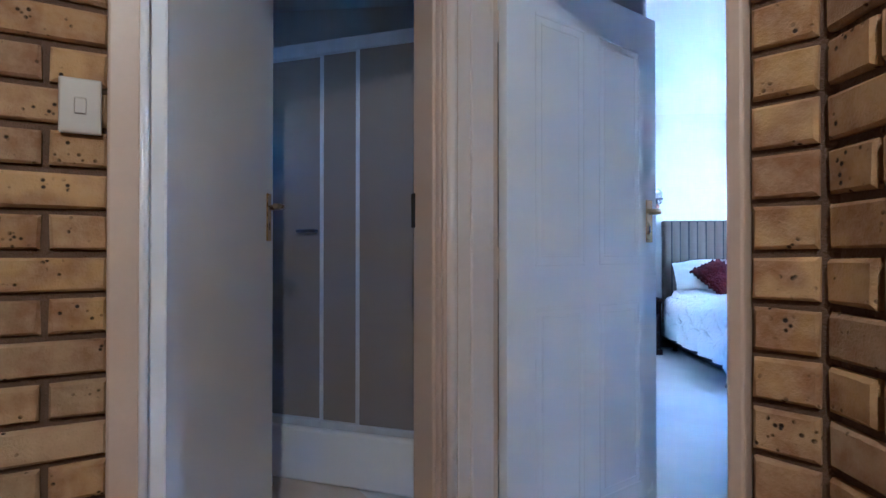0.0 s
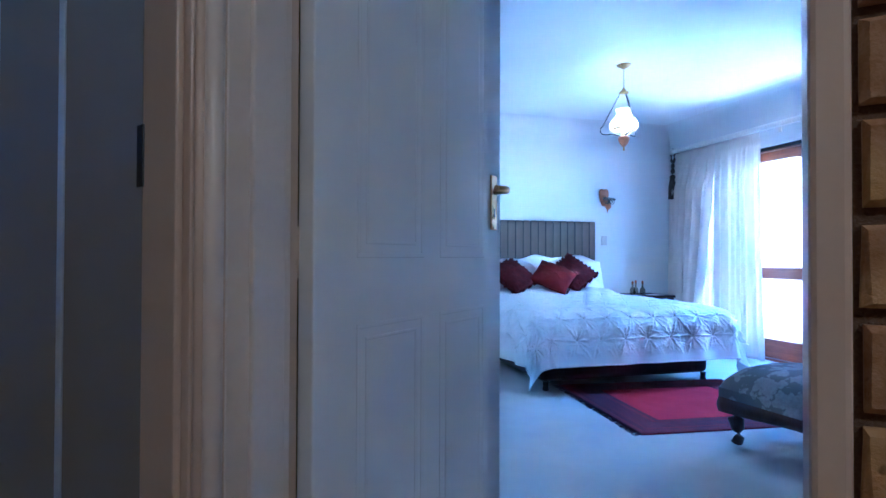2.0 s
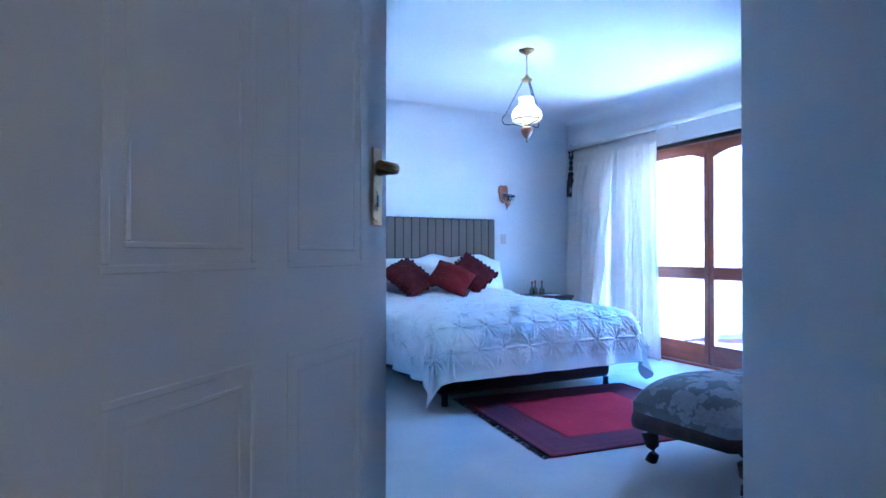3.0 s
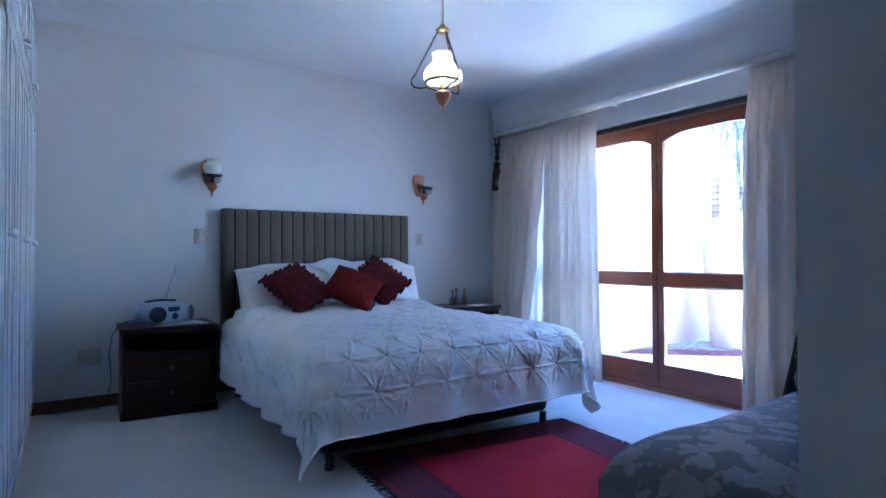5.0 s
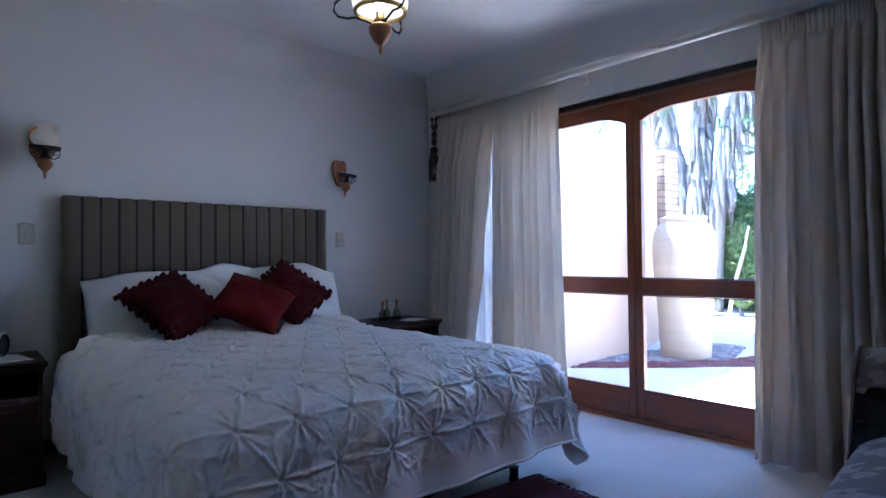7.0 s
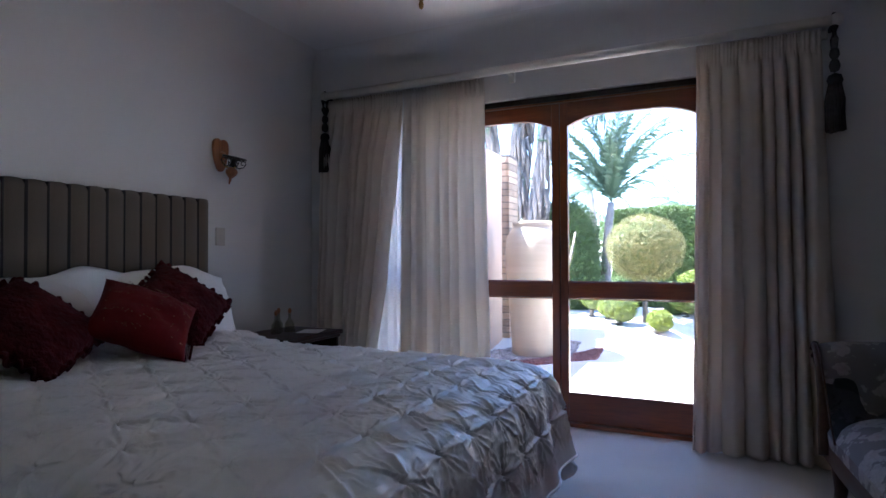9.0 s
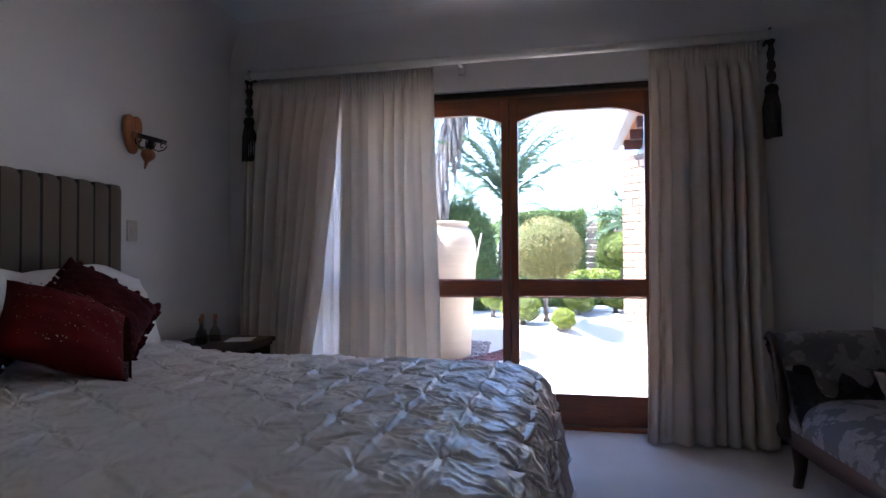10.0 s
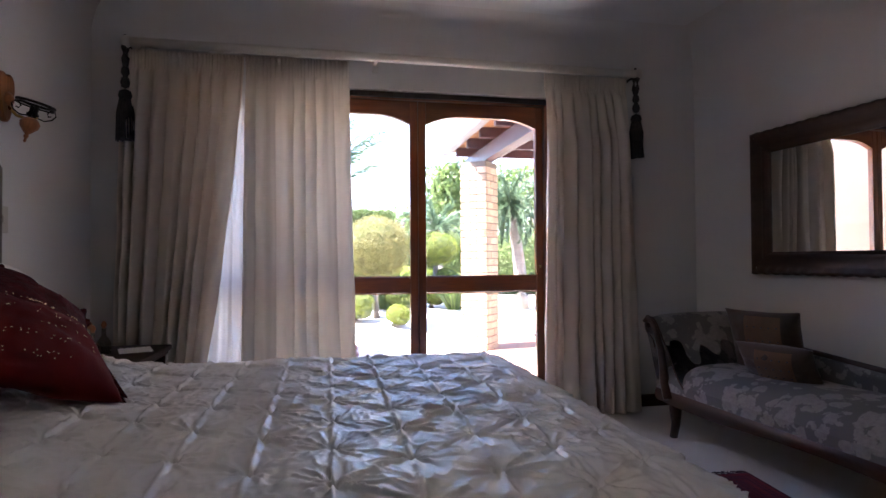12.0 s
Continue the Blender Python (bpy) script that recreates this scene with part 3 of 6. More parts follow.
SEQUIN = surf("red_woven_silk", (0.135, 0.008, 0.007), (0.085, 0.005, 0.005), 0.85, 8, 260, 0.5, 0.002, spec=0.15)
SPANGLE = surf("gold_spangle", (0.75, 0.55, 0.35), (0.7, 0.5, 0.3), 0.2, 20, 90, 0, metal=1.0)


def red_cushion(label, m, material, size, seed, ruffle):
    c = cushion("cushion", label, "cushion", m, size, size, 0.16, material, "red cushions on the bed", seed=seed)
    r = random.Random(seed)
    if ruffle:
        for side in range(4):
            def frill(u, v, side=side):
                a = (u - 0.5) * size * 0.98
                wob = 0.016 * math.sin(u * 50 + seed) + 0.007 * math.sin(u * 23)
                o = size / 2 * 0.95 - 0.02 + (0.018 + 0.020 * abs(math.sin(u * 11 + seed)) ** 0.6) * v
                p = [(a, o), (o, -a), (-a, -o), (-o, a)][side]
                return Vector((p[0], wob * (0.3 + v), p[1]))
            rf = part("ruffle", sheet(130, 4, frill), material, c)
            rs_ = rf.modifiers.new("thickness", "SOLIDIFY")
            rs_.thickness, rs_.offset = 0.010, 0
    else:
        bm = bmesh.new()
        for _ in range(110):
            a, b = r.uniform(-0.42, 0.42), r.choice([-0.36, -0.2, -0.05, 0.1, 0.26, 0.38]) + r.uniform(-0.03, 0.03)
            e = max(0.0, (1 - abs(2 * a) ** 2.6) * (1 - abs(2 * b) ** 2.6)) ** 0.55
            lathe([(0.0, 0), (0.0032, 0.0006), (0.0, 0.0024)], 5, bm, (a * size, -0.083 * e - 0.003, b * size))
        tagged(part("spangle_sprinkle", bm, SPANGLE, c, "tiny gold spangles"), kind="stuff")
        fr = bmesh.new()
        for i in range(60):
            z = (i / 59 - 0.5) * size * 0.95
            tube([(size * 0.48, 0, z), (size * 0.52, -0.004, z - 0.012), (size * 0.54, -0.006, z - 0.035 - 0.01 * r.random())], 0.0016, 4, fr)
        part("fringe", fr, VELVET, c)
    return c


red_cushion("dark red ruched velvet cushion on its corner", pose(2.53, 7.53, 0.835, -50, 0, 6) @ pose(0, 0, 0, 0, 63, 0), VELVET, 0.43, 3, True)
red_cushion("dark red ruched velvet cushion on its corner", pose(3.27, 7.60, 0.865, -44, 0, -8) @ pose(0, 0, 0, 0, 50, 0), VELVET, 0.42, 7, True)
red_cushion("red spangled silk cushion with fringed side", pose(2.955, 7.45, 0.825, -52, 0, -4) @ pose(0, 0, 0, 0, 38, 0), SEQUIN, 0.42, 11, False)

# ---- rug ----
RUG = pose(2.942, 5.345, 0.0, 0, 0, -5.5)
RW, RH = 0.705, 0.64
rug = thing("rug", "red wool rug with dark patterned border and fringed ends", "rug", RUG)
m_, t_, p_ = nodes_of("rug_border")
v_ = coords(t_, (1, 1, 1), (0, 0, 0.785))
wv = t_.nodes.new("ShaderNodeTexChecker")
wv.inputs["Scale"].default_value = 62
t_.links.new(v_, wv.inputs["Vector"])
v2_ = coords(t_)
br = t_.nodes.new("ShaderNodeTexBrick")
br.inputs["Scale"].default_value = 26
t_.links.new(v2_, br.inputs["Vector"])
c_ = mix_color(t_, wv.outputs["Fac"], (0.24, 0.018, 0.035), (0.085, 0.010, 0.024))
c_ = mix_color(t_, ramp(t_, br.outputs["Fac"], [(0.3, 0.0), (0.6, 0.8)]), c_, (0.05, 0.01, 0.03))
nz_ = noise_of(t_, v2_, 240, 2)
c_ = mix_color(t_, ramp(t_, nz_, [(0.4, 0.0), (0.8, 0.6)]), c_, (0.02, 0.006, 0.014))
t_.links.new(c_, p_.inputs["Base Color"])
p_.inputs["Roughness"].default_value = 0.95
bump_of(t_, p_, nz_, 0.8, 0.005)
RUGEDGE = m_
part("field", box(-RW + 0.252, RW - 0.252, -RH + 0.24, RH - 0.24, 0.0, 0.0125, 0.003), RED, rug, "plain red field")
bd = box(-RW, RW, -RH, -RH + 0.24, 0.0, 0.012, 0.003)
box(-RW, RW, RH - 0.24, RH, 0.0, 0.012, 0.003, bm=bd)
box(-RW, -RW + 0.252, -RH + 0.24, RH - 0.24, 0.0, 0.012, 0.003, bm=bd)
box(RW - 0.252, RW, -RH + 0.24, RH - 0.24, 0.0, 0.012, 0.003, bm=bd)
part("border", bd, RUGEDGE, rug, "dark maroon geometric border")
GUARD = surf("maroon_guard_stripe", (0.26, 0.02, 0.03), (0.16, 0.012, 0.02), 0.95, 30, 200, 0.6, 0.004)
for o, wd_ in ((0.018, 0.014), (0.075, 0.010), (0.20, 0.012)):
    gb = box(-RW + o, RW - o, -RH + o, -RH + o + wd_, 0.004, 0.0128)
    box(-RW + o, RW - o, RH - o - wd_, RH - o, 0.004, 0.0128, bm=gb)
    box(-RW + o, -RW + o + wd_, -RH + o + wd_, RH - o - wd_, 0.004, 0.0128, bm=gb)
    box(RW - o - wd_, RW - o, -RH + o + wd_, RH - o - wd_, 0.004, 0.0128, bm=gb)
    part("guard_stripe", gb, GUARD, rug)
for sx in (-1, 1):
    bm = bmesh.new()
    rr = random.Random(4 + sx)
    for i in range(150):
        y = -RH + 2 * RH * i / 149
        tube([(sx * RW, y, 0.006), (sx * (RW + 0.022), y + rr.uniform(-0.008, 0.008), 0.007), (sx * (RW + 0.038 + 0.015 * rr.random()), y + rr.uniform(-0.02, 0.02), 0.003)], 0.0022, 4, bm)
    part("fringe", bm, surf("dark_fringe", (0.06, 0.015, 0.03), (0.02, 0.008, 0.015), 0.95, 9, 100, 0.2), rug, "dark knotted fringe")

# ---- curtains ----
ROD_X, ROD_Z = 4.70, 2.318
rod = thing("curtain_rod", "cream painted wooden curtain pole on wall brackets", "curtain rod", pose(0, 0, 0))
part("pole", tube([(ROD_X, 4.54, ROD_Z), (ROD_X, 6.15, ROD_Z), (ROD_X, 7.76, ROD_Z)], 0.027, 18), CREAM, rod)
for y in (4.54, 7.76):
    part("finial", lathe([(0.0, -0.03), (0.024, -0.026), (0.036, 0.0), (0.03, 0.02), (0.02, 0.03), (0.0, 0.03)], 14), CREAM, rod, m=pose(ROD_X, y, ROD_Z, 90 if y < 6 else -90))
for y in (4.575, 6.33, 7.725):
    b = box(4.82, 4.849, y - 0.02, y + 0.02, ROD_Z - 0.05, ROD_Z + 0.03, 0.004)
    box(ROD_X - 0.01, 4.822, y - 0.012, y + 0.012, ROD_Z - 0.012, ROD_Z + 0.004, 0.003, bm=b)
    part("bracket", b, CREAM, rod)


def curtain(name, label, y0, y1, folds, mat_, depth, seed, foot0=0.0, foot1=0.0, x0=4.735, floor=0.012, group="", sharp=0.45):
    """Gathered cloth under the pole: a pencil-pleated heading above, rounded uneven folds with tight valleys below."""
    r = random.Random(seed)
    ph = [r.uniform(-0.5, 0.5) for _ in range(6)]
    nu = folds * 26
    top = ROD_Z - 0.022

    def f(u, v):
        z = floor + (top - floor) * v
        low = 1 - v
        uu = u + 0.020 * math.sin(6.283 * (u * 1.7 + ph[0]) + 0.9 * low) + 0.008 * math.sin(6.283 * (u * 4.3 + ph[4]))
        y = y0 + (y1 - y0) * u + low ** 1.3 * (foot0 * (1 - u) + foot1 * u)
        bulge = abs(math.sin(math.pi * folds * uu + ph[1] + 0.5 * math.sin(6.283 * 1.6 * uu + ph[2]))) ** sharp
        small = abs(math.sin(math.pi * folds * 4.0 * uu + ph[3])) ** 0.7
        head = min(max(0.0, (v - 0.945) / 0.018), 1.0)
        below = 1 - min(max(0.0, (v - 0.80) / 0.15), 1.0)
        amp = depth * (0.30 + 0.70 * below) * (1 + 0.45 * noise.noise(Vector((uu * 8, 0.5 + 0.3 * low, seed))))
        x = x0 + depth * 0.4 - amp * bulge * (1 - 0.75 * head) - 0.013 * small * (0.10 + 0.90 * head) * (1 - 0.9 * below)
        x += 0.010 * noise.noise(Vector((u * 16, z * 1.6, seed + 3.0)))
        x += 0.010 * math.exp(-((v - 0.958) / 0.006) ** 2) - 0.006 * math.exp(-((v - 1.0) / 0.008) ** 2)
        return Vector((x, y + 0.006 * noise.noise(Vector((u * 10, z * 3, seed + 9.0))), z + 0.006 * small * (1 if v > 0.995 else 0)))

    c = whole(name, sheet(nu, 72, f), mat_, label, "curtain", group=group)
    s = c.modifiers.new("hem", "SOLIDIFY")
    s.thickness = 0.0025
    return c


curtain("curtain", "lined cream curtain in deep folds, drawn aside", 7.79, 7.13, 8, DRAPE, 0.115, 21, foot0=0.05, foot1=0.27, x0=4.745, group="cream curtains")
curtain("curtain", "sheer cream curtain in soft folds beside the open pane", 7.12, 6.50, 7, SHEER, 0.034, 33, foot0=0.03, foot1=-0.05, x0=4.765, group="cream curtains", sharp=0.9)
curtain("curtain", "thin white voile curtain showing between two cream curtains", 7.50, 6.98, 5, VOILE, 0.014, 27, x0=4.815, group="cream curtains", sharp=0.9)
curtain("curtain", "lined cream curtain in deep folds, drawn aside", 5.20, 4.60, 8, DRAPE, 0.11, 45, foot0=0.04, foot1=-0.06, x0=4.735, group="cream curtains")

for y in (4.545, 7.775):
    tb = thing("tassel_tieback", "dark beaded tie-back with thick tassel hanging from the pole end", "tassel", pose(ROD_X + 0.02, y, -0.02), "tie-backs")
    tb_pts = [(0.0, 0, 2.345), (0.022, 0, 2.31), (0.024, 0, 2.25), (0.004, 0, 2.20), (-0.02, 0, 2.24), (-0.024, 0, 2.30)]
    part("loop", tube(tb_pts, 0.016, 8, closed=True), TASSEL, tb)
    part("hook", tube([(0.12, 0, 2.33), (0.04, 0, 2.335), (0.0, 0, 2.375), (-0.01, 0, 2.33)], 0.012, 8), CHAIN, tb)
    part("bead", lathe([(0.0, 2.07), (0.02, 2.08), (0.026, 2.105), (0.02, 2.13), (0.012, 2.14), (0.024, 2.16), (0.02, 2.19), (0.0, 2.2)], 12), TASSEL, tb)
    part("bead", lathe([(0.0, 2.0), (0.03, 2.008), (0.038, 2.03), (0.03, 2.055), (0.0, 2.07)], 12), CHAIN, tb)
    sk_ = bmesh.new()
    for i in range(46):
        a = i * 2.39996
        rr_ = 0.042 * math.sqrt((i + 0.5) / 46)
        tube([(rr_ * 0.6 * math.cos(a), rr_ * 0.6 * math.sin(a), 2.01), (rr_ * math.cos(a), rr_ * math.sin(a), 1.93), (rr_ * 1.08 * math.cos(a), rr_ * 1.08 * math.sin(a), 1.77 + 0.008 * math.sin(i * 7))], 0.0085, 5, sk_)
    tagged(part("skirt", sk_, TASSEL, tb), kind="stuff")

# ---- lamps ----
def chain(a, b, n, bm, r=0.0022, size=0.012):
    a, b = Vector(a), Vector(b)
    d = (b - a) / n
    q = d.to_track_quat("Z", "Y").to_matrix()
    for i in range(n):
        c = a + d * (i + 0.5)
        pts = []
        for k in range(10):
            t = 6.283 * k / 10
            p = Vector((size * 0.5 * math.cos(t), 0, d.length * 0.62 * math.sin(t)))
            if i % 2:
                p = Vector((0, p.x, p.z))
            pts.append(c + q @ p)
        tube(pts, r, 5, bm, closed=True)
    return bm


OPAL = nodes_of("opal_glass")[0]
_p = OPAL.node_tree.nodes["Principled BSDF"]
_p.inputs["Base Color"].default_value = (0.86, 0.84, 0.78, 1)
_p.inputs["Roughness"].default_value = 0.25
_t = OPAL.node_tree
_tl, _mx = _t.nodes.new("ShaderNodeBsdfTranslucent"), _t.nodes.new("ShaderNodeMixShader")
_tl.inputs[0].default_value = (0.95, 0.9, 0.8, 1)
_mx.inputs[0].default_value = 0.6
_t.links.new(_p.outputs[0], _mx.inputs[1])
_t.links.new(_tl.outputs[0], _mx.inputs[2])
_t.links.new(_mx.outputs[0], _t.nodes["Material Output"].inputs[0])
BULB = glow("lit_bulb", (1.0, 0.82, 0.55), 7.0)

pl = thing("pendant_lamp", "lit brass pendant lamp with opal glass shade and oak finial", "pendant lamp", pose(PENDANT[0], PENDANT[1], CEIL_Z) @ Matrix.Diagonal((1.1, 1.1, 1.05, 1)) @ pose(0, 0, -CEIL_Z))
part("canopy", lathe([(0.0, CEIL_Z - 0.035), (0.015, CEIL_Z - 0.033), (0.03, CEIL_Z - 0.022), (0.05, CEIL_Z - 0.012), (0.056, CEIL_Z - 0.001), (0.0, CEIL_Z - 0.001)], 28), BRASS, pl, "polished brass ceiling rose")
part("chain", chain((0, 0, CEIL_Z - 0.03), (0, 0, 2.455), 7, bmesh.new()), BRASS, pl)
part("cap", lathe([(0.0, 2.405), (0.034, 2.408), (0.04, 2.42), (0.022, 2.435), (0.012, 2.45), (0.0, 2.462)], 20), BRASS, pl)
RING_Z, RING_R = 2.125, 0.094
for k in range(3):
    a = radians(25 + 120 * k)
    c, s = math.cos(a), math.sin(a)
    part("hanging_chain", chain((0.028 * c, 0.028 * s, 2.412), (0.152 * c, 0.152 * s, 2.165), 10, bmesh.new(), 0.002, 0.011), CHAIN, pl)
    pts = [(0.152, 2.165), (0.168, 2.148), (0.172, 2.12), (0.155, 2.098), (0.12, 2.092), (0.094, 2.098), (0.05, 2.084), (0.015, 2.07)]
    part("scroll_arm", tube([(r_ * c, r_ * s, z_) for r_, z_ in pts], 0.0045, 7), CHAIN, pl)
part("gallery_ring", tube([(RING_R * math.cos(i * 0.2618), RING_R * math.sin(i * 0.2618), RING_Z) for i in range(24)], 0.0085, 8, closed=True), BRASS, pl)
shade = [(0.088, 2.118), (0.1, 2.135), (0.106, 2.16), (0.1, 2.185), (0.082, 2.21), (0.062, 2.228), (0.053, 2.245), (0.054, 2.265), (0.062, 2.285), (0.06, 2.286), (0.051, 2.264), (0.05, 2.244), (0.06, 2.226), (0.08, 2.207), (0.097, 2.184), (0.103, 2.16), (0.097, 2.137), (0.086, 2.12)]
bm = lathe(shade[:10], 32)
bmesh.ops.delete(bm, geom=[f for f in bm.faces if len(f.verts) > 4], context="FACES")
sh = part("shade", bm, OPAL, pl, "white opal glass shade")
part("socket", lathe([(0.0, 2.075), (0.02, 2.078), (0.026, 2.09), (0.016, 2.1), (0.016, 2.125), (0.0, 2.127)], 16), BRASS, pl)
part("bulb", lathe([(0.0, 2.127), (0.014, 2.13), (0.022, 2.148), (0.016, 2.165), (0.0, 2.172)], 16), BULB, pl, "glowing bulb")
part("finial", lathe([(0.0, 1.985), (0.012, 1.99), (0.03, 2.012), (0.042, 2.04), (0.044, 2.06), (0.034, 2.072), (0.0, 2.076)], 24), OAK, pl, "turned oak finial")
part("tip", lathe([(0.0, 1.955), (0.006, 1.96), (0.008, 1.972), (0.005, 1.98), (0.008, 1.988), (0.0, 1.99)], 12), BRASS, pl)


def sconce(x, z, with_shade):
    t = thing("wall_sconce", "oak and brass wall sconce " + ("with white glass globe, unlit" if with_shade else "with tilted gallery and no glass shade"), "wall lamp", pose(x, 7.998, z), "bedroom sconces")
    half = [(0.0, 0.092), (0.022, 0.104), (0.046, 0.098), (0.060, 0.078), (0.064, 0.040), (0.056, -0.010), (0.044, -0.056), (0.028, -0.090), (0.010, -0.108)]
    outline = half + [(-a, b) for a, b in half[:0:-1]]
    part("backplate", prism(outline, 1, -0.026, 0.0, 0.008), OAK, t)
    part("boss", lathe([(0.0, 0.0), (0.026, 0.004), (0.032, 0.012), (0.02, 0.024), (0.0, 0.03)], 16), OAK, t, m=pose(0, -0.02, -0.01, 90))
    part("arm", tube([(0, -0.03, -0.04), (0, -0.06, -0.078), (0, -0.10, -0.092), (0, -0.14, -0.085)], 0.007, 8), BRASS, t)
    # the lamp head leans outward on its arm
    head = pose(0, -0.14, -0.005, 5 if with_shade else 15)
    R_G = 0.070
    ring = tube([(R_G * math.cos(i * 0.2618), R_G * math.sin(i * 0.2618), -0.022) for i in range(24)], 0.006, 7, closed=True)
    tube([(R_G * math.cos(i * 0.2618), R_G * math.sin(i * 0.2618), -0.034) for i in range(24)], 0.0035, 6, bm=ring, closed=True)
    part("gallery", ring, CHAIN, t, m=head)
    for k in range(4):
        a = 1.5708 * k + 0.4
        pts = [(0.012, -0.078), (0.045, -0.084), (0.070, -0.070), (0.080, -0.050), (0.072, -0.032), (0.056, -0.034), (0.048, -0.048), (0.054, -0.060), (0.064, -0.056)]
        part("scroll", tube([(r_ * math.cos(a), r_ * math.sin(a), z_) for r_, z_ in pts], 0.0032, 6), CHAIN, t, m=head)
    part("lamp_holder", lathe([(0.0, -0.085), (0.018, -0.083), (0.024, -0.070), (0.016, -0.06), (0.018, -0.03), (0.0, -0.028)], 14), CHAIN, t, m=head)
    part("finial", lathe([(0.0, -0.195), (0.006, -0.19), (0.005, -0.178), (0.010, -0.168), (0.007, -0.158), (0.014, -0.152), (0.034, -0.128), (0.038, -0.108), (0.024, -0.088), (0.0, -0.082)], 18), OAK, t, m=head)
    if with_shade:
        part("globe", lathe([(0.04, -0.02), (0.062, 0.0), (0.071, 0.028), (0.062, 0.055), (0.043, 0.07), (0.036, 0.085), (0.045, 0.1)], 28), OPAL, t, "white opal glass globe", m=head)
    return t


sconce(1.965, 1.735, True)
sconce(3.90, 1.762, False)

hl = thing("hall_ceiling_lamp", "round warm ceiling lamp in the hall", "ceiling lamp", pose(*HALL_LAMP))
part("plate", lathe([(0.0, 0.11), (0.1, 0.11), (0.1, 0.138), (0.0, 0.138)], 24), BRASS, hl)
part("globe", lathe([(0.0, -0.03), (0.02, -0.028), (0.03, -0.01), (0.024, 0.02), (0.012, 0.06), (0.014, 0.111)], 20), glow("hall_globe", (1.0, 0.80, 0.52), 9.5), hl, "warm glowing globe")

# ---- bedside tables ----
def nightstand(m, label):
    t = thing("nightstand", label, "nightstand", m, "bedside tables")
    w, d, h = 0.575, 0.46, 0.60
    for x in (0.0, w - 0.022):
        part("side", box(x, x + 0.022, 0.012, d, 0.05, h - 0.03, 0.003), MAHOGANY, t)
    part("back", box(0.022, w - 0.022, d - 0.012, d, 0.06, h - 0.03), MAHOGANY, t)
    part("top", box(-0.018, w + 0.018, -0.016, d, h - 0.03, h, 0.009, 3), MAHOGANY, t)
    part("cornice", box(-0.006, w + 0.006, -0.002, d, h - 0.05, h - 0.031, 0.006), MAHOGANY, t)
    part("shelf", box(0.022, w - 0.022, 0.014, d - 0.012, 0.415, 0.433, 0.002), MAHOGANY, t)
    pl_ = box(-0.012, w + 0.012, -0.01, d, 0.0, 0.062, 0.008)
    box(0.022, w - 0.022, 0.02, d - 0.012, 0.062, 0.075, bm=pl_)
    part("plinth", pl_, MAHOGANY, t)
    for z0, z1 in ((0.245, 0.41), (0.075, 0.24)):
        dr = part("drawer", box(0.026, w - 0.026, 0.0, 0.4, z0, z1, 0.004), MAHOGANY, t)
        part("panel", box(0.06, w - 0.06, -0.006, 0.001, z0 + 0.03, z1 - 0.03, 0.005), MAHOGANY, dr)
        part("knob", lathe([(0.0, 0.0), (0.008, 0.002), (0.007, 0.012), (0.015, 0.02), (0.01, 0.028), (0.0, 0.03)], 12), WALNUT, dr, m=pose(w / 2, -0.006, (z0 + z1) / 2, 90))
    return t


nightstand(pose(1.335, 7.475, 0, 0, 0, -1.5), "dark mahogany bedside table with open shelf and two drawers")
nightstand(pose(3.935, 7.49, 0, 0, 0, 0), "dark mahogany bedside table between bed and curtain")


def doily(m, w, d, label):
    def f(u, v):
        a, b = 2 * u - 1, 2 * v - 1
        wob = 1 + 0.03 * math.sin(30 * math.atan2(b, a))
        return Vector((a * w / 2 * wob, b * d / 2 * wob, 0.0015 + 0.001 * math.sin(40 * u) * math.sin(37 * v)))
    bm = sheet(40, 30, f)
    ob = whole("doily", bm, LINEN, label, "doily", m)
    s = ob.modifiers.new("thickness", "SOLIDIFY")
    s.thickness = 0.0012
    return ob


doily(pose(1.66, 7.66, 0.6008, 0, 0, 8), 0.40, 0.26, "white crocheted doily under the radio")
doily(pose(4.33, 7.60, 0.6008, 0, 0, 20), 0.19, 0.15, "small white doily on the bedside table")

# radio
rad = thing("radio_cd_player", "silver and blue portable radio with raised aerial and two round speakers", "radio", pose(1.60, 7.66, 0.605, 0, 0, 14))
W2, H2, D2 = 0.175, 0.15, 0.11


def radio_skin(u, v):
    a = 6.283 * u
    cx, cy = math.cos(a), math.sin(a)
    k = 1 - 0.30 * (2 * v - 1) ** 4 - 0.10 * (2 * v - 1) ** 2
    ex = 0.62
    return Vector((W2 * math.copysign(abs(cx) ** ex, cx) * k, D2 * math.copysign(abs(cy) ** ex, cy) * k, H2 * v))


bm = sheet(40, 12, radio_skin, closed_u=True)
bmesh.ops.holes_fill(bm, edges=[e for e in bm.edges if e.is_boundary], sides=0)
part("body", bm, SILVER, rad)
for x, ang in ((-0.08, -10), (0.142, 50)):
    y = -0.108 if x < 0 else -0.078
    sp = part("speaker", lathe([(0.0, 0), (0.054, 0.0), (0.061, 0.004), (0.063, 0.015), (0.0, 0.015)], 28), SILVER, rad, m=pose(x, y, 0.075, 90, 0, ang))
    part("cone", lathe([(0.0, 0.0158), (0.016, 0.020), (0.045, 0.0158), (0.050, 0.020), (0.054, 0.0165), (0.0, 0.0152)], 28), DARK, sp)
part("display", prism([(-0.032, 0.0), (0.036, 0.0), (0.05, 0.03), (-0.03, 0.034)], 1, -0.117, -0.104, 0.003), BLUE, rad, "blue display panel", m=pose(0.022, 0, 0.09))
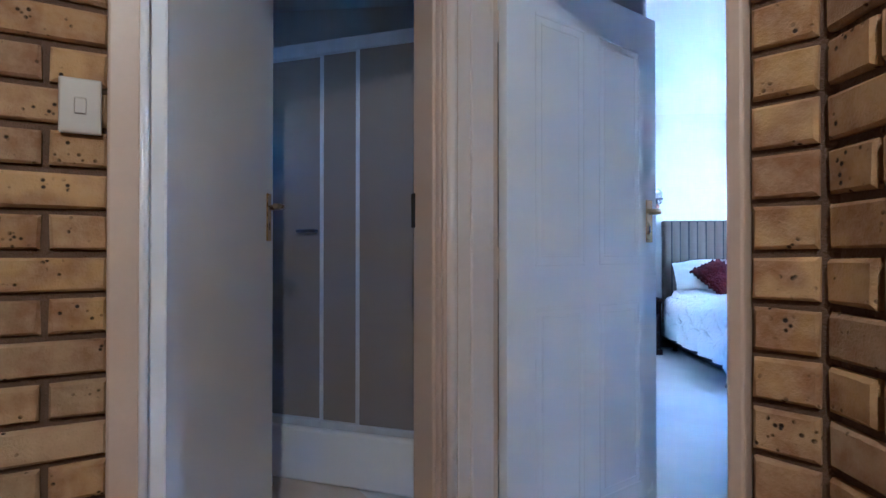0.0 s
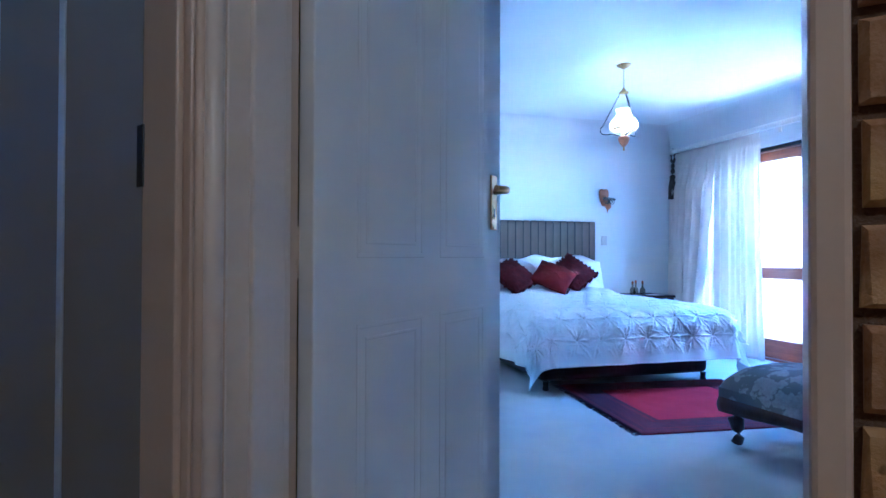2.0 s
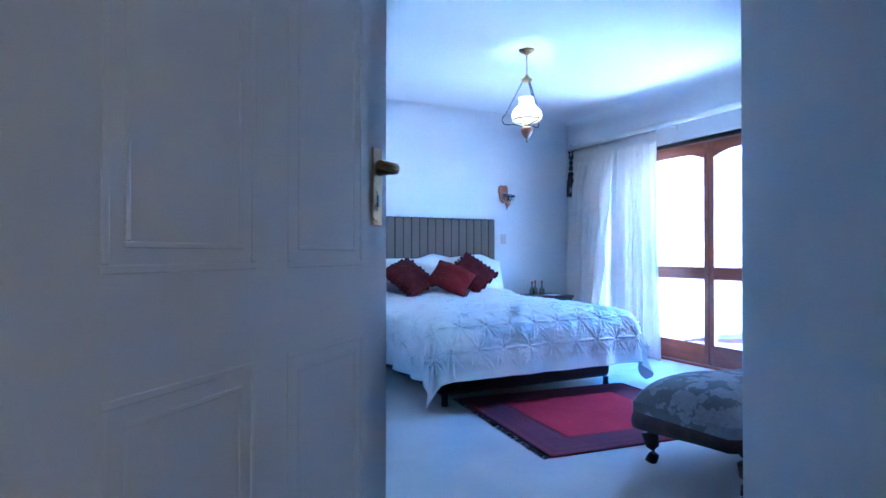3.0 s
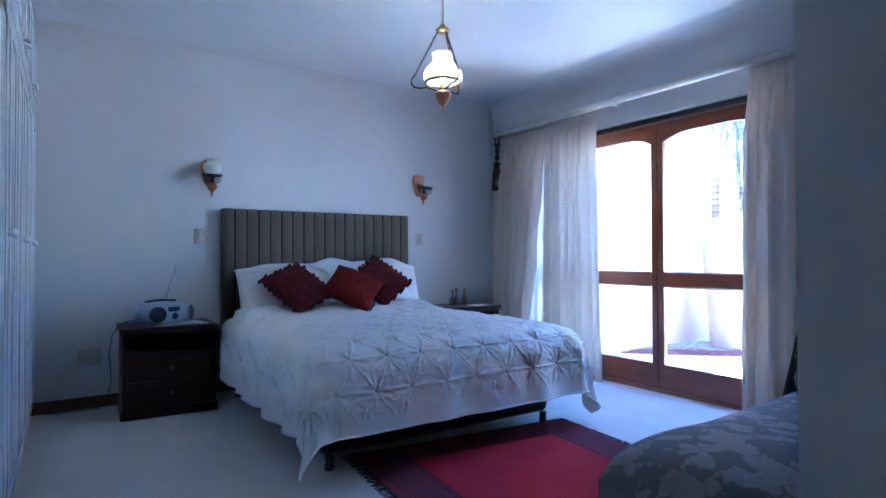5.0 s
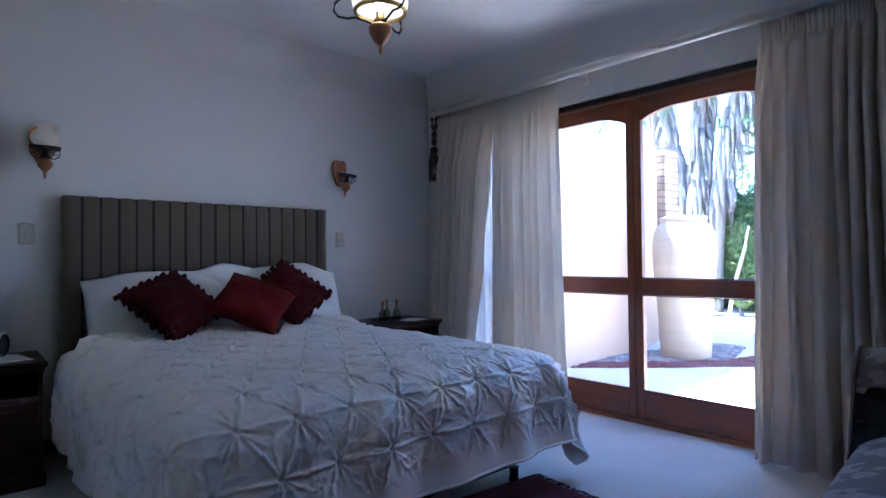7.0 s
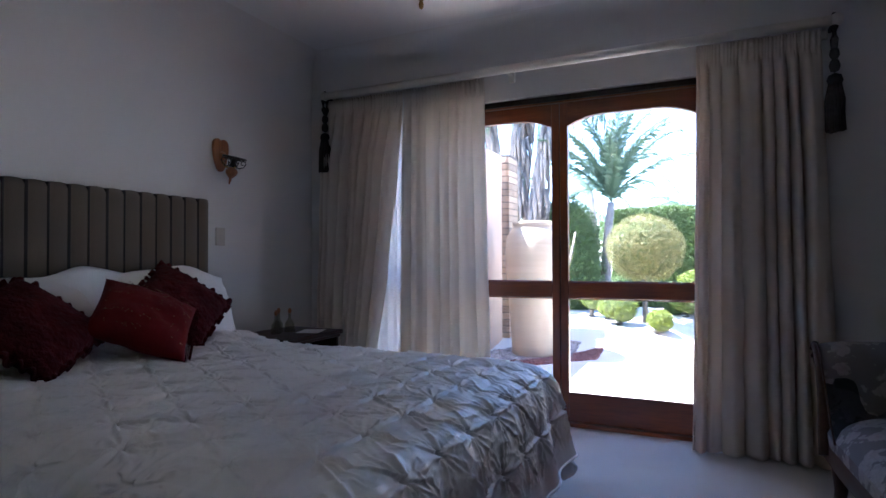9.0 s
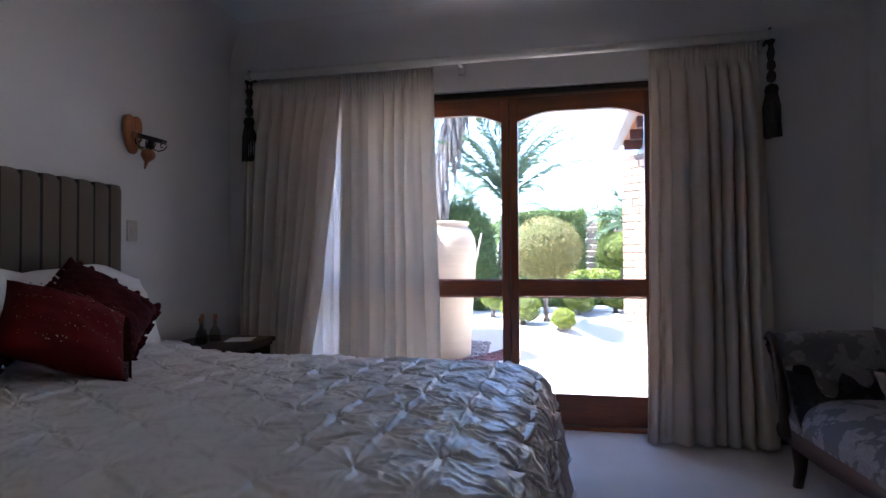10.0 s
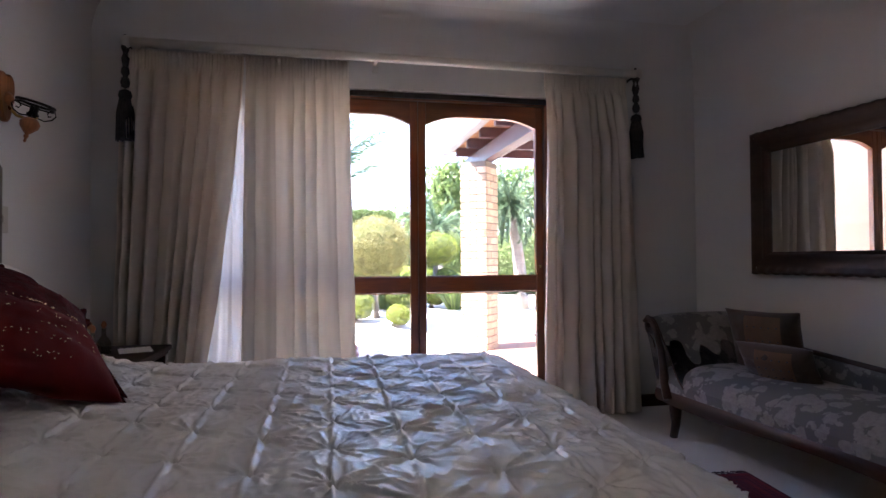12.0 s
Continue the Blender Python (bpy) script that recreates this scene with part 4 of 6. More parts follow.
part("dial", lathe([(0.0, 0), (0.02, 0.0), (0.022, 0.006), (0.014, 0.012), (0.0, 0.012)], 18), BLUE, rad, m=pose(0.035, -0.108, 0.058, 90))
part("lid", lathe([(0.0, 0.0), (0.072, 0.0), (0.068, 0.01), (0.05, 0.016), (0.0, 0.018)], 24), SILVER, rad, "round disc lid", m=pose(0, 0.01, 0.138))
part("handle", tube([(-0.11, 0.04, 0.12), (-0.10, 0.045, 0.155), (0.0, 0.05, 0.163), (0.10, 0.045, 0.155), (0.11, 0.04, 0.12)], 0.008, 8), DARK, rad)
part("aerial", tube([(0.035, 0.06, 0.14), (0.07, 0.07, 0.25), (0.13, 0.085, 0.42)], [0.006, 0.0055, 0.0045], 6), CHROME, rad, "raised telescopic aerial")
cord = whole("power_cord", tube([(1.49, 7.72, 0.625), (1.40, 7.74, 0.63), (1.345, 7.82, 0.60), (1.30, 7.88, 0.52), (1.285, 7.93, 0.38), (1.30, 7.95, 0.2), (1.285, 7.955, 0.10), (1.27, 7.95, 0.03), (1.22, 7.93, 0.006), (1.05, 7.93, 0.006), (0.92, 7.95, 0.006)], 0.0035, 6), BLUE, "thin blue-grey power cord hanging to the floor", "cable")

# bottles on the far bedside table
BOTTLE = pane_glass("bottle_glass", (0.72, 0.72, 0.66), 0.02)
for x, y, h, r in ((4.12, 7.72, 0.16, 0.032), (4.19, 7.76, 0.17, 0.03), (4.255, 7.72, 0.165, 0.034)):
    b = thing("glass_bottle", "small clear glass decanter with stopper on the bedside table", "bottle", pose(x, y, 0.6), "decanters")
    part("body", lathe([(0.0, 0.0), (r, 0.002), (r * 1.05, 0.02), (r * 0.9, 0.06), (0.011, 0.09), (0.010, h - 0.045), (0.014, h - 0.04), (0.0, h - 0.039)], 18), BOTTLE, b)
    part("stopper", lathe([(0.0, 0.0), (0.008, 0.0), (0.014, 0.018), (0.008, 0.034), (0.0, 0.038)], 12), OAK, b, m=pose(0, 0, h - 0.04))

# ---- chaise longue ----
m_, t_, p_ = nodes_of("damask_floral")
v_ = coords(t_)
vo = t_.nodes.new("ShaderNodeTexVoronoi")
vo.feature = "F1"
vo.inputs["Scale"].default_value = 13.0
wp = t_.nodes.new("ShaderNodeVectorMath")
wp.operation = "MULTIPLY_ADD"
wp.inputs[1].default_value = (0.09, 0.09, 0.09)
nt = t_.nodes.new("ShaderNodeTexNoise")
nt.inputs["Scale"].default_value, nt.inputs["Detail"].default_value = 18.0, 3.0
t_.links.new(v_, nt.inputs["Vector"])
t_.links.new(nt.outputs["Color"], wp.inputs[0])
t_.links.new(v_, wp.inputs[2])
t_.links.new(wp.outputs[0], vo.inputs["Vector"])
n1_ = noise_of(t_, v_, 5.0, 2.0)
n2_ = noise_of(t_, v_, 55.0, 3.0)
mu = t_.nodes.new("ShaderNodeMath")
mu.operation = "MULTIPLY_ADD"
mu.inputs[1].default_value = 1.5
t_.links.new(n1_, mu.inputs[0])
t_.links.new(vo.outputs["Distance"], mu.inputs[2])
ad = t_.nodes.new("ShaderNodeMath")
ad.operation = "MULTIPLY_ADD"
ad.inputs[1].default_value = 0.35
t_.links.new(n2_, ad.inputs[0])
t_.links.new(mu.outputs[0], ad.inputs[2])
c_ = mix_color(t_, ramp(t_, n2_, [(0.35, 0.0), (0.75, 1.0)]), (0.275, 0.256, 0.238), (0.205, 0.191, 0.178))
dk = t_.nodes.new("ShaderNodeMath")
dk.operation = "MULTIPLY"
dk.inputs[1].default_value = 0.5
t_.links.new(ad.outputs[0], dk.inputs[0])
c_ = mix_color(t_, ramp(t_, dk.outputs[0], [(0.70, 0.0), (0.73, 1.0)]), c_, (0.128, 0.120, 0.115))
t_.links.new(c_, p_.inputs["Base Color"])
p_.inputs["Roughness"].default_value = 0.8
w_ = noise_of(t_, v_, 300, 2)
bump_of(t_, p_, w_, 0.4, 0.002)
DAMASK = m_

CH = pose(2.50, 3.925, 0, 0, 0, 3.5)
ch = thing("chaise_longue", "grey floral damask chaise longue with carved walnut legs", "chaise longue", CH)
CL, CD = 1.86, 0.66


def seat_top(u, v):
    a, b = u, 2 * v - 1
    x = 0.02 + (CL - 0.06) * a
    taper = 1 - 0.20 * max(0.0, 1 - a / 0.16) ** 2
    y = CD / 2 + CD / 2 * b * taper
    dome = (1 - abs(b) ** 3) * (1 - max(0.0, 1 - a / 0.11) ** 2.2) ** 0.6
    hump = 0.035 * math.exp(-((a - 0.18) / 0.16) ** 2)
    return Vector((x, y, 0.325 + (0.105 + hump) * max(dome, 0.0) ** 0.6))


bm = sheet(46, 26, seat_top)


def seat_side(u, v):
    if u < 0.42:
        a, b = 1 - u / 0.42, 1.0
    elif u < 0.58:
        a, b = 0.0, 1 - 2 * (u - 0.42) / 0.16
    else:
        a, b = (u - 0.58) / 0.42, -1.0
    p = seat_top(a, (b + 1) / 2)
    return Vector((p.x, p.y, 0.262 + (p.z - 0.262) * v))


sheet(90, 3, seat_side, bm=bm)
part("seat", bm, DAMASK, ch)


def rail(u, v):
    a = seat_side(u, 0)
    c = Vector((CL / 2, CD / 2, 0))
    o = (a - c)
    o.z = 0
    o.normalize()
    bulge = 0.012 * math.sin(math.pi * v)
    return Vector((a.x + o.x * bulge, a.y + o.y * bulge, 0.205 + 0.07 * v - 0.012 * math.sin(u * 6.283 * 3) * (1 - v)))


part("seat_rail", sheet(90, 5, rail), WALNUT, ch, "carved walnut rail")
part("underside", box(0.12, CL - 0.06, 0.08, CD - 0.08, 0.21, 0.262), BASECLOTH, ch)


def cabriole(x, y, dx, dy):
    pts = [(x, y, 0.24), (x + 0.014 * dx, y + 0.012 * dy, 0.19), (x + 0.018 * dx, y + 0.016 * dy, 0.14), (x + 0.008 * dx, y + 0.008 * dy, 0.08), (x + 0.004 * dx, y + 0.004 * dy, 0.04), (x + 0.016 * dx, y + 0.014 * dy, 0.0)]
    return tube(pts, [0.052, 0.050, 0.042, 0.032, 0.026, 0.031], 12)


for x, y, dx, dy in ((0.16, CD - 0.09, -1, 1), (0.19, 0.10, -1, -1), (CL - 0.16, CD - 0.06, 0.6, 1), (CL - 0.16, 0.06, 0.6, -1)):
    if dx < 0:
        part("leg", cabriole(x, y, dx, dy), WALNUT, ch)
    else:
        part("leg", tube([(x, y, 0.26), (x + 0.012, y + 0.01 * dy, 0.17), (x + 0.008, y + 0.012 * dy, 0.08), (x + 0.02, y + 0.02 * dy, 0.0)], [0.042, 0.036, 0.025, 0.022], 12), WALNUT, ch)


def head_skin(u, v):
    """The raised head end: rises from the seat, leans out and rolls over."""
    prof = [(1.56, 0.335), (1.63, 0.40), (1.69, 0.48), (1.735, 0.56), (1.765, 0.635), (1.80, 0.69), (1.85, 0.715), (1.90, 0.70), (1.92, 0.66), (1.905, 0.62), (1.865, 0.60), (1.835, 0.57), (1.815, 0.50), (1.80, 0.40), (1.79, 0.27)]
    k = u * (len(prof) - 1)
    i = min(int(k), len(prof) - 2)
    f = k - i
    x = prof[i][0] + (prof[i + 1][0] - prof[i][0]) * f
    z = prof[i][1] + (prof[i + 1][1] - prof[i][1]) * f
    y = 0.0 + CD * v
    tuft = 0.012 * math.cos(6.283 * 4 * v) * math.cos(6.283 * 3 * u) if u < 0.45 else 0.0
    return Vector((x + tuft, y, z - 0.02 * abs(2 * v - 1) ** 4))


bm = sheet(42, 24, head_skin)
bmesh.ops.holes_fill(bm, edges=[e for e in bm.edges if e.is_boundary], sides=0)
part("head_end", bm, DAMASK, ch)
for y in (-0.004, CD + 0.004):
    pts = [head_skin(i / 40, 0) for i in range(41)]
    part("piping", tube([(p.x, y, p.z) for p in pts[:34]], 0.0045, 6), WALNUT, ch, "dark piping")
    part("side_frame", tube([(1.70, y, 0.23), (1.735, y, 0.32), (1.75, y, 0.41), (1.77, y, 0.51), (1.805, y, 0.60), (1.845, y, 0.665), (1.89, y, 0.685), (1.915, y, 0.66), (1.90, y, 0.632), (1.88, y, 0.64)], [0.032, 0.028, 0.024, 0.021, 0.020, 0.020, 0.019, 0.018, 0.017, 0.016], 8), WALNUT, ch)


def back_skin(u, v):
    x = 0.45 + 1.3 * u
    top = 0.46 + 0.10 * u ** 1.2 + 0.10 * max(0.0, (u - 0.75) / 0.25) ** 2
    z = 0.33 + (top - 0.33) * min(v / 0.6, 1.0)
    y = 0.085 - 0.02 * math.sin(math.pi * min(v / 0.6, 1)) if v < 0.6 else 0.085 - 0.085 * (v - 0.6) / 0.4
    return Vector((x, max(y, 0.002), z + (0.015 * math.sin(math.pi * (v - 0.6) / 0.4) if v > 0.6 else 0)))


bm = sheet(40, 12, back_skin)
part("low_back", bm, DAMASK, ch)
part("back_rail", tube([(0.43, 0.05, 0.46)] + [(0.45 + 1.3 * i / 12, 0.05, 0.472 + 0.10 * (i / 12) ** 1.2 + 0.10 * max(0.0, (i / 12 - 0.75) / 0.25) ** 2) for i in range(13)], 0.019, 8), WALNUT, ch)

AMBER = surf("amber_patch_cloth", (0.17, 0.085, 0.035), (0.11, 0.055, 0.024), 0.85, 8, 200, 0.4, 0.002, sheen=0.3)
BROWN = surf("brown_cushion_cloth", (0.075, 0.045, 0.028), (0.05, 0.03, 0.02), 0.9, 8, 200, 0.4, 0.002, sheen=0.3)
for (x, y, z, s, h, tilt, yaw, lab) in ((1.42, 0.235, 0.585, 0.40, 0.38, -20, 20, "brown cushion with amber patch propped on the chaise"), (1.22, 0.36, 0.50, 0.40, 0.24, -30, 14, "small brown cushion with amber patch lying on the chaise")):
    c = cushion("cushion", lab, "cushion", CH @ pose(x, y, z, 180 - tilt, 0, 180 + yaw) @ pose(0, 0, 0, 180, 0, 180), s, h, 0.13, BROWN, "chaise cushions", seed=int(x * 10))

    def patch(u, v, s=s, h=h):
        a, b = -0.35 + 0.95 * u - 0.2, (2 * v - 1) * 0.9
        k = max(0.0, (1 - abs(a) ** 2.6) * (1 - abs(b) ** 2.6)) ** 0.55
        return Vector((a * s / 2, 0.074 * k, b * h / 2 * 0.97))

    part("patch", sheet(12, 12, patch), AMBER, c, "amber woven patch")
    bm = bmesh.new()
    for i in range(5):
        for j in range(4):
            q = patch(0.1 + 0.2 * i, 0.15 + 0.23 * j)
            lathe([(0.0, -0.006), (0.006, 0.0), (0.0, 0.006)], 6, bm, tuple(q))
    tagged(part("spots", bm, DARK, c, "dark embroidered spots"), kind="stuff")

# ---- mirror ----
# the mirror sits just off the wall, turned until its reflection fits the view
mir = thing("wall_mirror", "wide mirror in a heavy carved walnut frame on the wall", "mirror", pose(2.44, 3.902, 0, 0, 0, 2.95))
MX0, MX1, MZ0, MZ1, MF = 0.40, 1.835, 0.95, 1.825, 0.135


def frame_bar(a, b, n=60):
    """A moulded frame bar with a carved wavy outer edge, mitred at the ends, from a to b (x, z), inside to the right."""
    a, b = Vector(a), Vector(b)
    d = (b - a).normalized()
    inn = Vector((-d.y, d.x))
    ln = (b - a).length
    prof = [(0.0, 0.0), (0.0, 0.03), (0.012, 0.04), (0.03, 0.036), (0.045, 0.03), (0.08, 0.028), (0.105, 0.036), (0.118, 0.034), (0.128, 0.018), (MF, 0.012), (MF, 0.0)]

    def f(u, v):
        k = v * (len(prof) - 1)
        i = min(int(k), len(prof) - 2)
        w = prof[i][0] + (prof[i + 1][0] - prof[i][0]) * (k - i)
        h = prof[i][1] + (prof[i + 1][1] - prof[i][1]) * (k - i)
        s = w + (ln - 2 * w) * u
        wav = 0.0035 * math.sin(s * 2 * math.pi / 0.075) * max(0.0, 1 - w / 0.03)
        p = a + d * s + inn * (w + wav)
        return Vector((p.x, h + 0.003 * math.sin(s * 84) * (1 if w < 0.04 else 0), p.y))

    return sheet(n, 20, f)


for a, b in (((MX0, MZ0), (MX1, MZ0)), ((MX1, MZ0), (MX1, MZ1)), ((MX1, MZ1), (MX0, MZ1)), ((MX0, MZ1), (MX0, MZ0))):
    part("frame_bar", frame_bar(a, b, 90), WALNUT, mir)
part("glass", box(MX0 + MF - 0.004, MX1 - MF + 0.004, 0.0, 0.007, MZ0 + MF - 0.004, MZ1 - MF + 0.004), MIRROR, mir, "clear mirror glass")

# ---- switches and sockets ----
def plate(name, label, m, w, h, detail):
    t = thing(name, label, name.replace("_", " ").split()[-1], m)
    part("faceplate", box(-w / 2, w / 2, -0.010, 0.0, -h / 2, h / 2, 0.004), SWITCH, t)
    if detail == "rocker":
        part("rocker", box(-0.011, 0.011, -0.0145, -0.0095, -0.017, 0.017, 0.002), SWITCH, t)
    else:
        for x, z in ((-w / 4, 0.012), (-w / 4 - 0.012, -0.008), (-w / 4 + 0.012, -0.008)):
            part("pin_hole", tube([(x, -0.0118, z), (x, -0.0095, z)], 0.004, 10), DARK, t)
        part("rocker", box(w / 4 - 0.01, w / 4 + 0.01, -0.0145, -0.0095, -0.014, 0.014, 0.002), SWITCH, t)
    return t


plate("light_switch", "cream plastic light switch beside the headboard", pose(1.898, 7.999, 1.238), 0.075, 0.115, "rocker")
plate("light_switch", "cream plastic light switch beside the headboard", pose(3.91, 7.999, 1.238), 0.075, 0.115, "rocker")
plate("wall_socket", "cream plastic wall socket with three round holes", pose(1.168, 7.999, 0.362), 0.15, 0.11, "socket")

# ---- wardrobe ----
WX = 0.845
wu = [3.80, 4.72, 5.38, 6.26, 7.14, 7.997]
for i, (a, b) in enumerate(zip(wu, wu[1:])):
    w = thing("wardrobe", "built-in white painted wardrobe unit with panelled doors", "wardrobe", pose(0, 0, 0), "built-in wardrobes")
    part("body", box(0.165, WX - 0.022, a + 0.002, b - 0.002, 0.0, CEIL_Z - 0.004), GLOSS, w)
    part("plinth", box(WX - 0.022, WX - 0.012, a + 0.002, b - 0.002, 0.0, 0.06, 0.002), GLOSS, w)
    cols = [(a, b)] if i == 1 else [(a, (a + b) / 2), ((a + b) / 2, b)]
    for n, (y0, y1) in enumerate(cols):
        for z0, z1 in ((0.07, 2.02), (2.045, CEIL_Z - 0.03)):
            d = part("door", box(WX - 0.022, WX, y0 + 0.004, y1 - 0.004, z0, z1, 0.003), GLOSS, w)
            if i == 1 and z0 < 1:
                m0, m1 = y0 + 0.07, y1 - 0.07
                arch = [(m1, 0.2)] + [(((m0 + m1) / 2 + (m1 - m0) / 2 * math.cos(t)), 1.62 + 0.26 * math.sin(t)) for t in (math.pi * k / 18 for k in range(19))] + [(m0, 0.2)]
                part("mirror_panel", prism(arch, 0, WX - 0.001, WX + 0.004), MIRROR, d, "arched mirror panel")
                part("mirror_trim", tube([(WX + 0.006, p[0], p[1]) for p in arch], 0.012, 8, closed=True), GLOSS, d)
                continue
            bead = bmesh.new()
            y_a, y_b, z_a, z_b = y0 + 0.075, y1 - 0.075, z0 + 0.09, z1 - 0.09
            for c in ((y_a, y_b, z_a, z_a + 0.014), (y_a, y_b, z_b - 0.014, z_b), (y_a, y_a + 0.014, z_a, z_b), (y_b - 0.014, y_b, z_a, z_b)):
                box(WX - 0.001, WX + 0.007, *c, 0.004, bm=bead)
            part("panel_bead", bead, GLOSS, d)
            ky = y1 - 0.04 if n == 0 else y0 + 0.04
            kz = 1.16 if z0 < 1 else z0 + 0.09
            part("knob", lathe([(0.0, 0.0), (0.008, 0.0), (0.007, 0.012), (0.017, 0.02), (0.014, 0.032), (0.0, 0.035)], 14), GLOSS, d, m=pose(WX, ky, kz, 0, 90, 0))

# ---- door leaves ----
def lever(parent, u, z, side, flip=1):
    """A long brass plate with lever and keyhole, on the face at y = 0 (side -1) or the other one."""
    p = part("handle_plate", box(u - 0.021, u + 0.021, -0.006 if side < 0 else 0.0, 0.0 if side < 0 else 0.006, z - 0.085, z + 0.085, 0.003), BRASS, parent, "brass handle plate")
    s = side
    part("lever", tube([(u, s * 0.004, z + 0.035), (u, s * 0.05, z + 0.035), (u + flip * 0.02, s * 0.056, z + 0.036), (u + flip * 0.085, s * 0.052, z + 0.034)], [0.011, 0.010, 0.011, 0.009], 10), BRASS, p)
    part("keyhole", box(u - 0.004, u + 0.004, s * 0.0065 - 0.001, s * 0.0065 + 0.001, z - 0.045, z - 0.018, 0.0008), DARK, p)
    return p


def door_leaf(name, label, m, length, cols, side, handle_z, flip):
    """A moulded six-panel leaf: x along its width from the hinge, y its thickness (0.04)."""
    d = thing(name, label, "door", m, kind="structure")
    part("leaf", box(0, length, 0, 0.04, 0.012, 2.03, 0.003), GLOSS, d)
    for face in (0, 1):
        y0, y1 = (-0.0016, 0.002) if face == 0 else (0.038, 0.0416)
        for a, b in cols:
            for z0, z1 in ((1.04, 1.88), (0.18, 0.90)):
                for inset, wdt in ((0.0, 0.011), (0.03, 0.008)):
                    bead = bmesh.new()
                    a_, b_, c_, d_ = a + inset, b - inset, z0 + inset, z1 - inset
                    for q in ((a_, b_, c_, c_ + wdt), (a_, b_, d_ - wdt, d_), (a_, a_ + wdt, c_ + wdt, d_ - wdt), (b_ - wdt, b_, c_ + wdt, d_ - wdt)):
                        box(q[0], q[1], y0, y1, q[2], q[3], 0.003, bm=bead)
                    part("panel_moulding", bead, GLOSS, d)
    lever(d, length - 0.055, handle_z, -1, flip)
    p = lever(d, length - 0.055, handle_z, 1, flip)
    for o in (p, *p.children):
        o.location.y += 0.04 if o is p else 0.0
    for z in (0.25, 1.05, 1.81):
        part("hinge", tube([(-0.006, 0.04, z - 0.05), (-0.006, 0.04, z), (-0.006, 0.04, z + 0.05)], 0.007, 10), TAN, d)
    return d


# bedroom door: hinged at the hall corner, swung into the bedroom
HD = Vector((0.214, 3.000))
LD = Vector((0.612, 0.586)).normalized()
door_leaf("door_2", "white moulded panel door with brass lever, standing open", basis(HD, LD, 0.0), 0.845, [(0.13, 0.39), (0.47, 0.73)], -1, 1.21, -1)
# bathroom door: hinged at the far jamb, swung into the bathroom
HB = Vector((-0.575, 2.445))
LB = Vector((-0.06, 0.76)).normalized()
door_leaf("door_3", "plain white gloss door with brass lever, standing open", basis(HB, LB, 0.0), 0.765, [], -1, 1.21, -1)

# door frames with stops and architraves
f2 = thing("door_frame_2", "beige painted bedroom door frame", "door frame", DOOR, kind="structure")
part("jamb", box(0.81, 0.842, -0.012, 0.1, 0, 2.085, 0.006), TAN, f2)
part("jamb", box(-0.004, 0.008, 0.03, 0.175, 0, 2.05, 0.003), BEIGE, f2, "pale beige painted reveal")
part("stop", box(0.008, 0.02, 0.075, 0.15, 0, 2.05, 0.004), BEIGE, f2)
part("head", box(0.008, 0.81, 0.0, 0.2, 2.045, 2.085, 0.004), TAN, f2)
part("architrave", tube([(-0.002, 0.012, 0.0), (-0.002, 0.012, 1.0), (-0.002, 0.012, 2.1)], 0.016, 12), BEIGE, f2)
part("architrave", box(-0.01, 0.006, 0.02, 0.05, 0, 2.09, 0.006), TAN, f2)
f3 = thing("door_frame_3", "beige painted bathroom door frame", "door frame", BATH, kind="structure")
part("jamb", box(0.79, 0.846, -0.2, 0.012, 0, 2.085, 0.006), GLOSS, f3)
part("stop", box(0.748, 0.79, -0.06, -0.004, 0, 2.05, 0.008), GLOSS, f3)
part("architrave", box(0.805, 0.869, 0.010, 0.026, 0, 2.1, 0.006), TAN, f3)
part("bead", tube([(0.80, 0.016, 0.0), (0.80, 0.016, 1.0), (0.80, 0.016, 2.1)], 0.012, 10), GLOSS, f3)
part("jamb", box(0.0, 0.014, -0.2, -0.03, 0, 2.085, 0.003), TAN, f3)
part("stop", box(0.014, 0.028, -0.165, -0.05, 0, 2.05, 0.004), TAN, f3)
part("head", box(0.014, 0.79, -0.2, 0.0, 2.045, 2.085, 0.004), TAN, f3)
part("strike_plate", box(0.026, 0.031, -0.185, -0.16, 1.163, 1.273, 0.002), DARK, f3, "dark metal strike plate")
part("bead", tube([(0.006, -0.014, 0.0), (0.006, -0.014, 1.0), (0.006, -0.014, 2.1)], 0.009, 10), TAN, f3)

# ---- shower ----
SH = basis((-0.449, 3.80), (0.971, -0.239))
sh_ = thing("shower_enclosure", "aluminium framed shower screen with grey textured sliding panels", "shower", SH)
part("header", box(-0.95, 0.75, -0.03, 0.035, 2.03, 2.095, 0.006), CHROME, sh_)
part("bottom_rail", box(-0.95, 0.75, -0.03, 0.035, 0.255, 0.29, 0.006), CHROME, sh_)
part("base", box(-0.95, 0.75, -0.06, 0.9, 0.006, 0.254, 0.012), ENAMEL, sh_, "white tiled shower step")
SG, t_, p_ = nodes_of("obscure_shower_glass")
p_.inputs["Base Color"].default_value = (0.34, 0.29, 0.24, 1)
p_.inputs["Roughness"].default_value = 0.22
bump_of(t_, p_, noise_of(t_, coords(t_), 120, 2), 0.25, 0.001)
tr_, mx_ = t_.nodes.new("ShaderNodeBsdfTransparent"), t_.nodes.new("ShaderNodeMixShader")
tr_.inputs[0].default_value = (0.72, 0.70, 0.68, 1)
mx_.inputs[0].default_value = 0.28
t_.links.new(p_.outputs[0], mx_.inputs[1])
t_.links.new(tr_.outputs[0], mx_.inputs[2])
t_.links.new(mx_.outputs[0], t_.nodes["Material Output"].inputs[0])
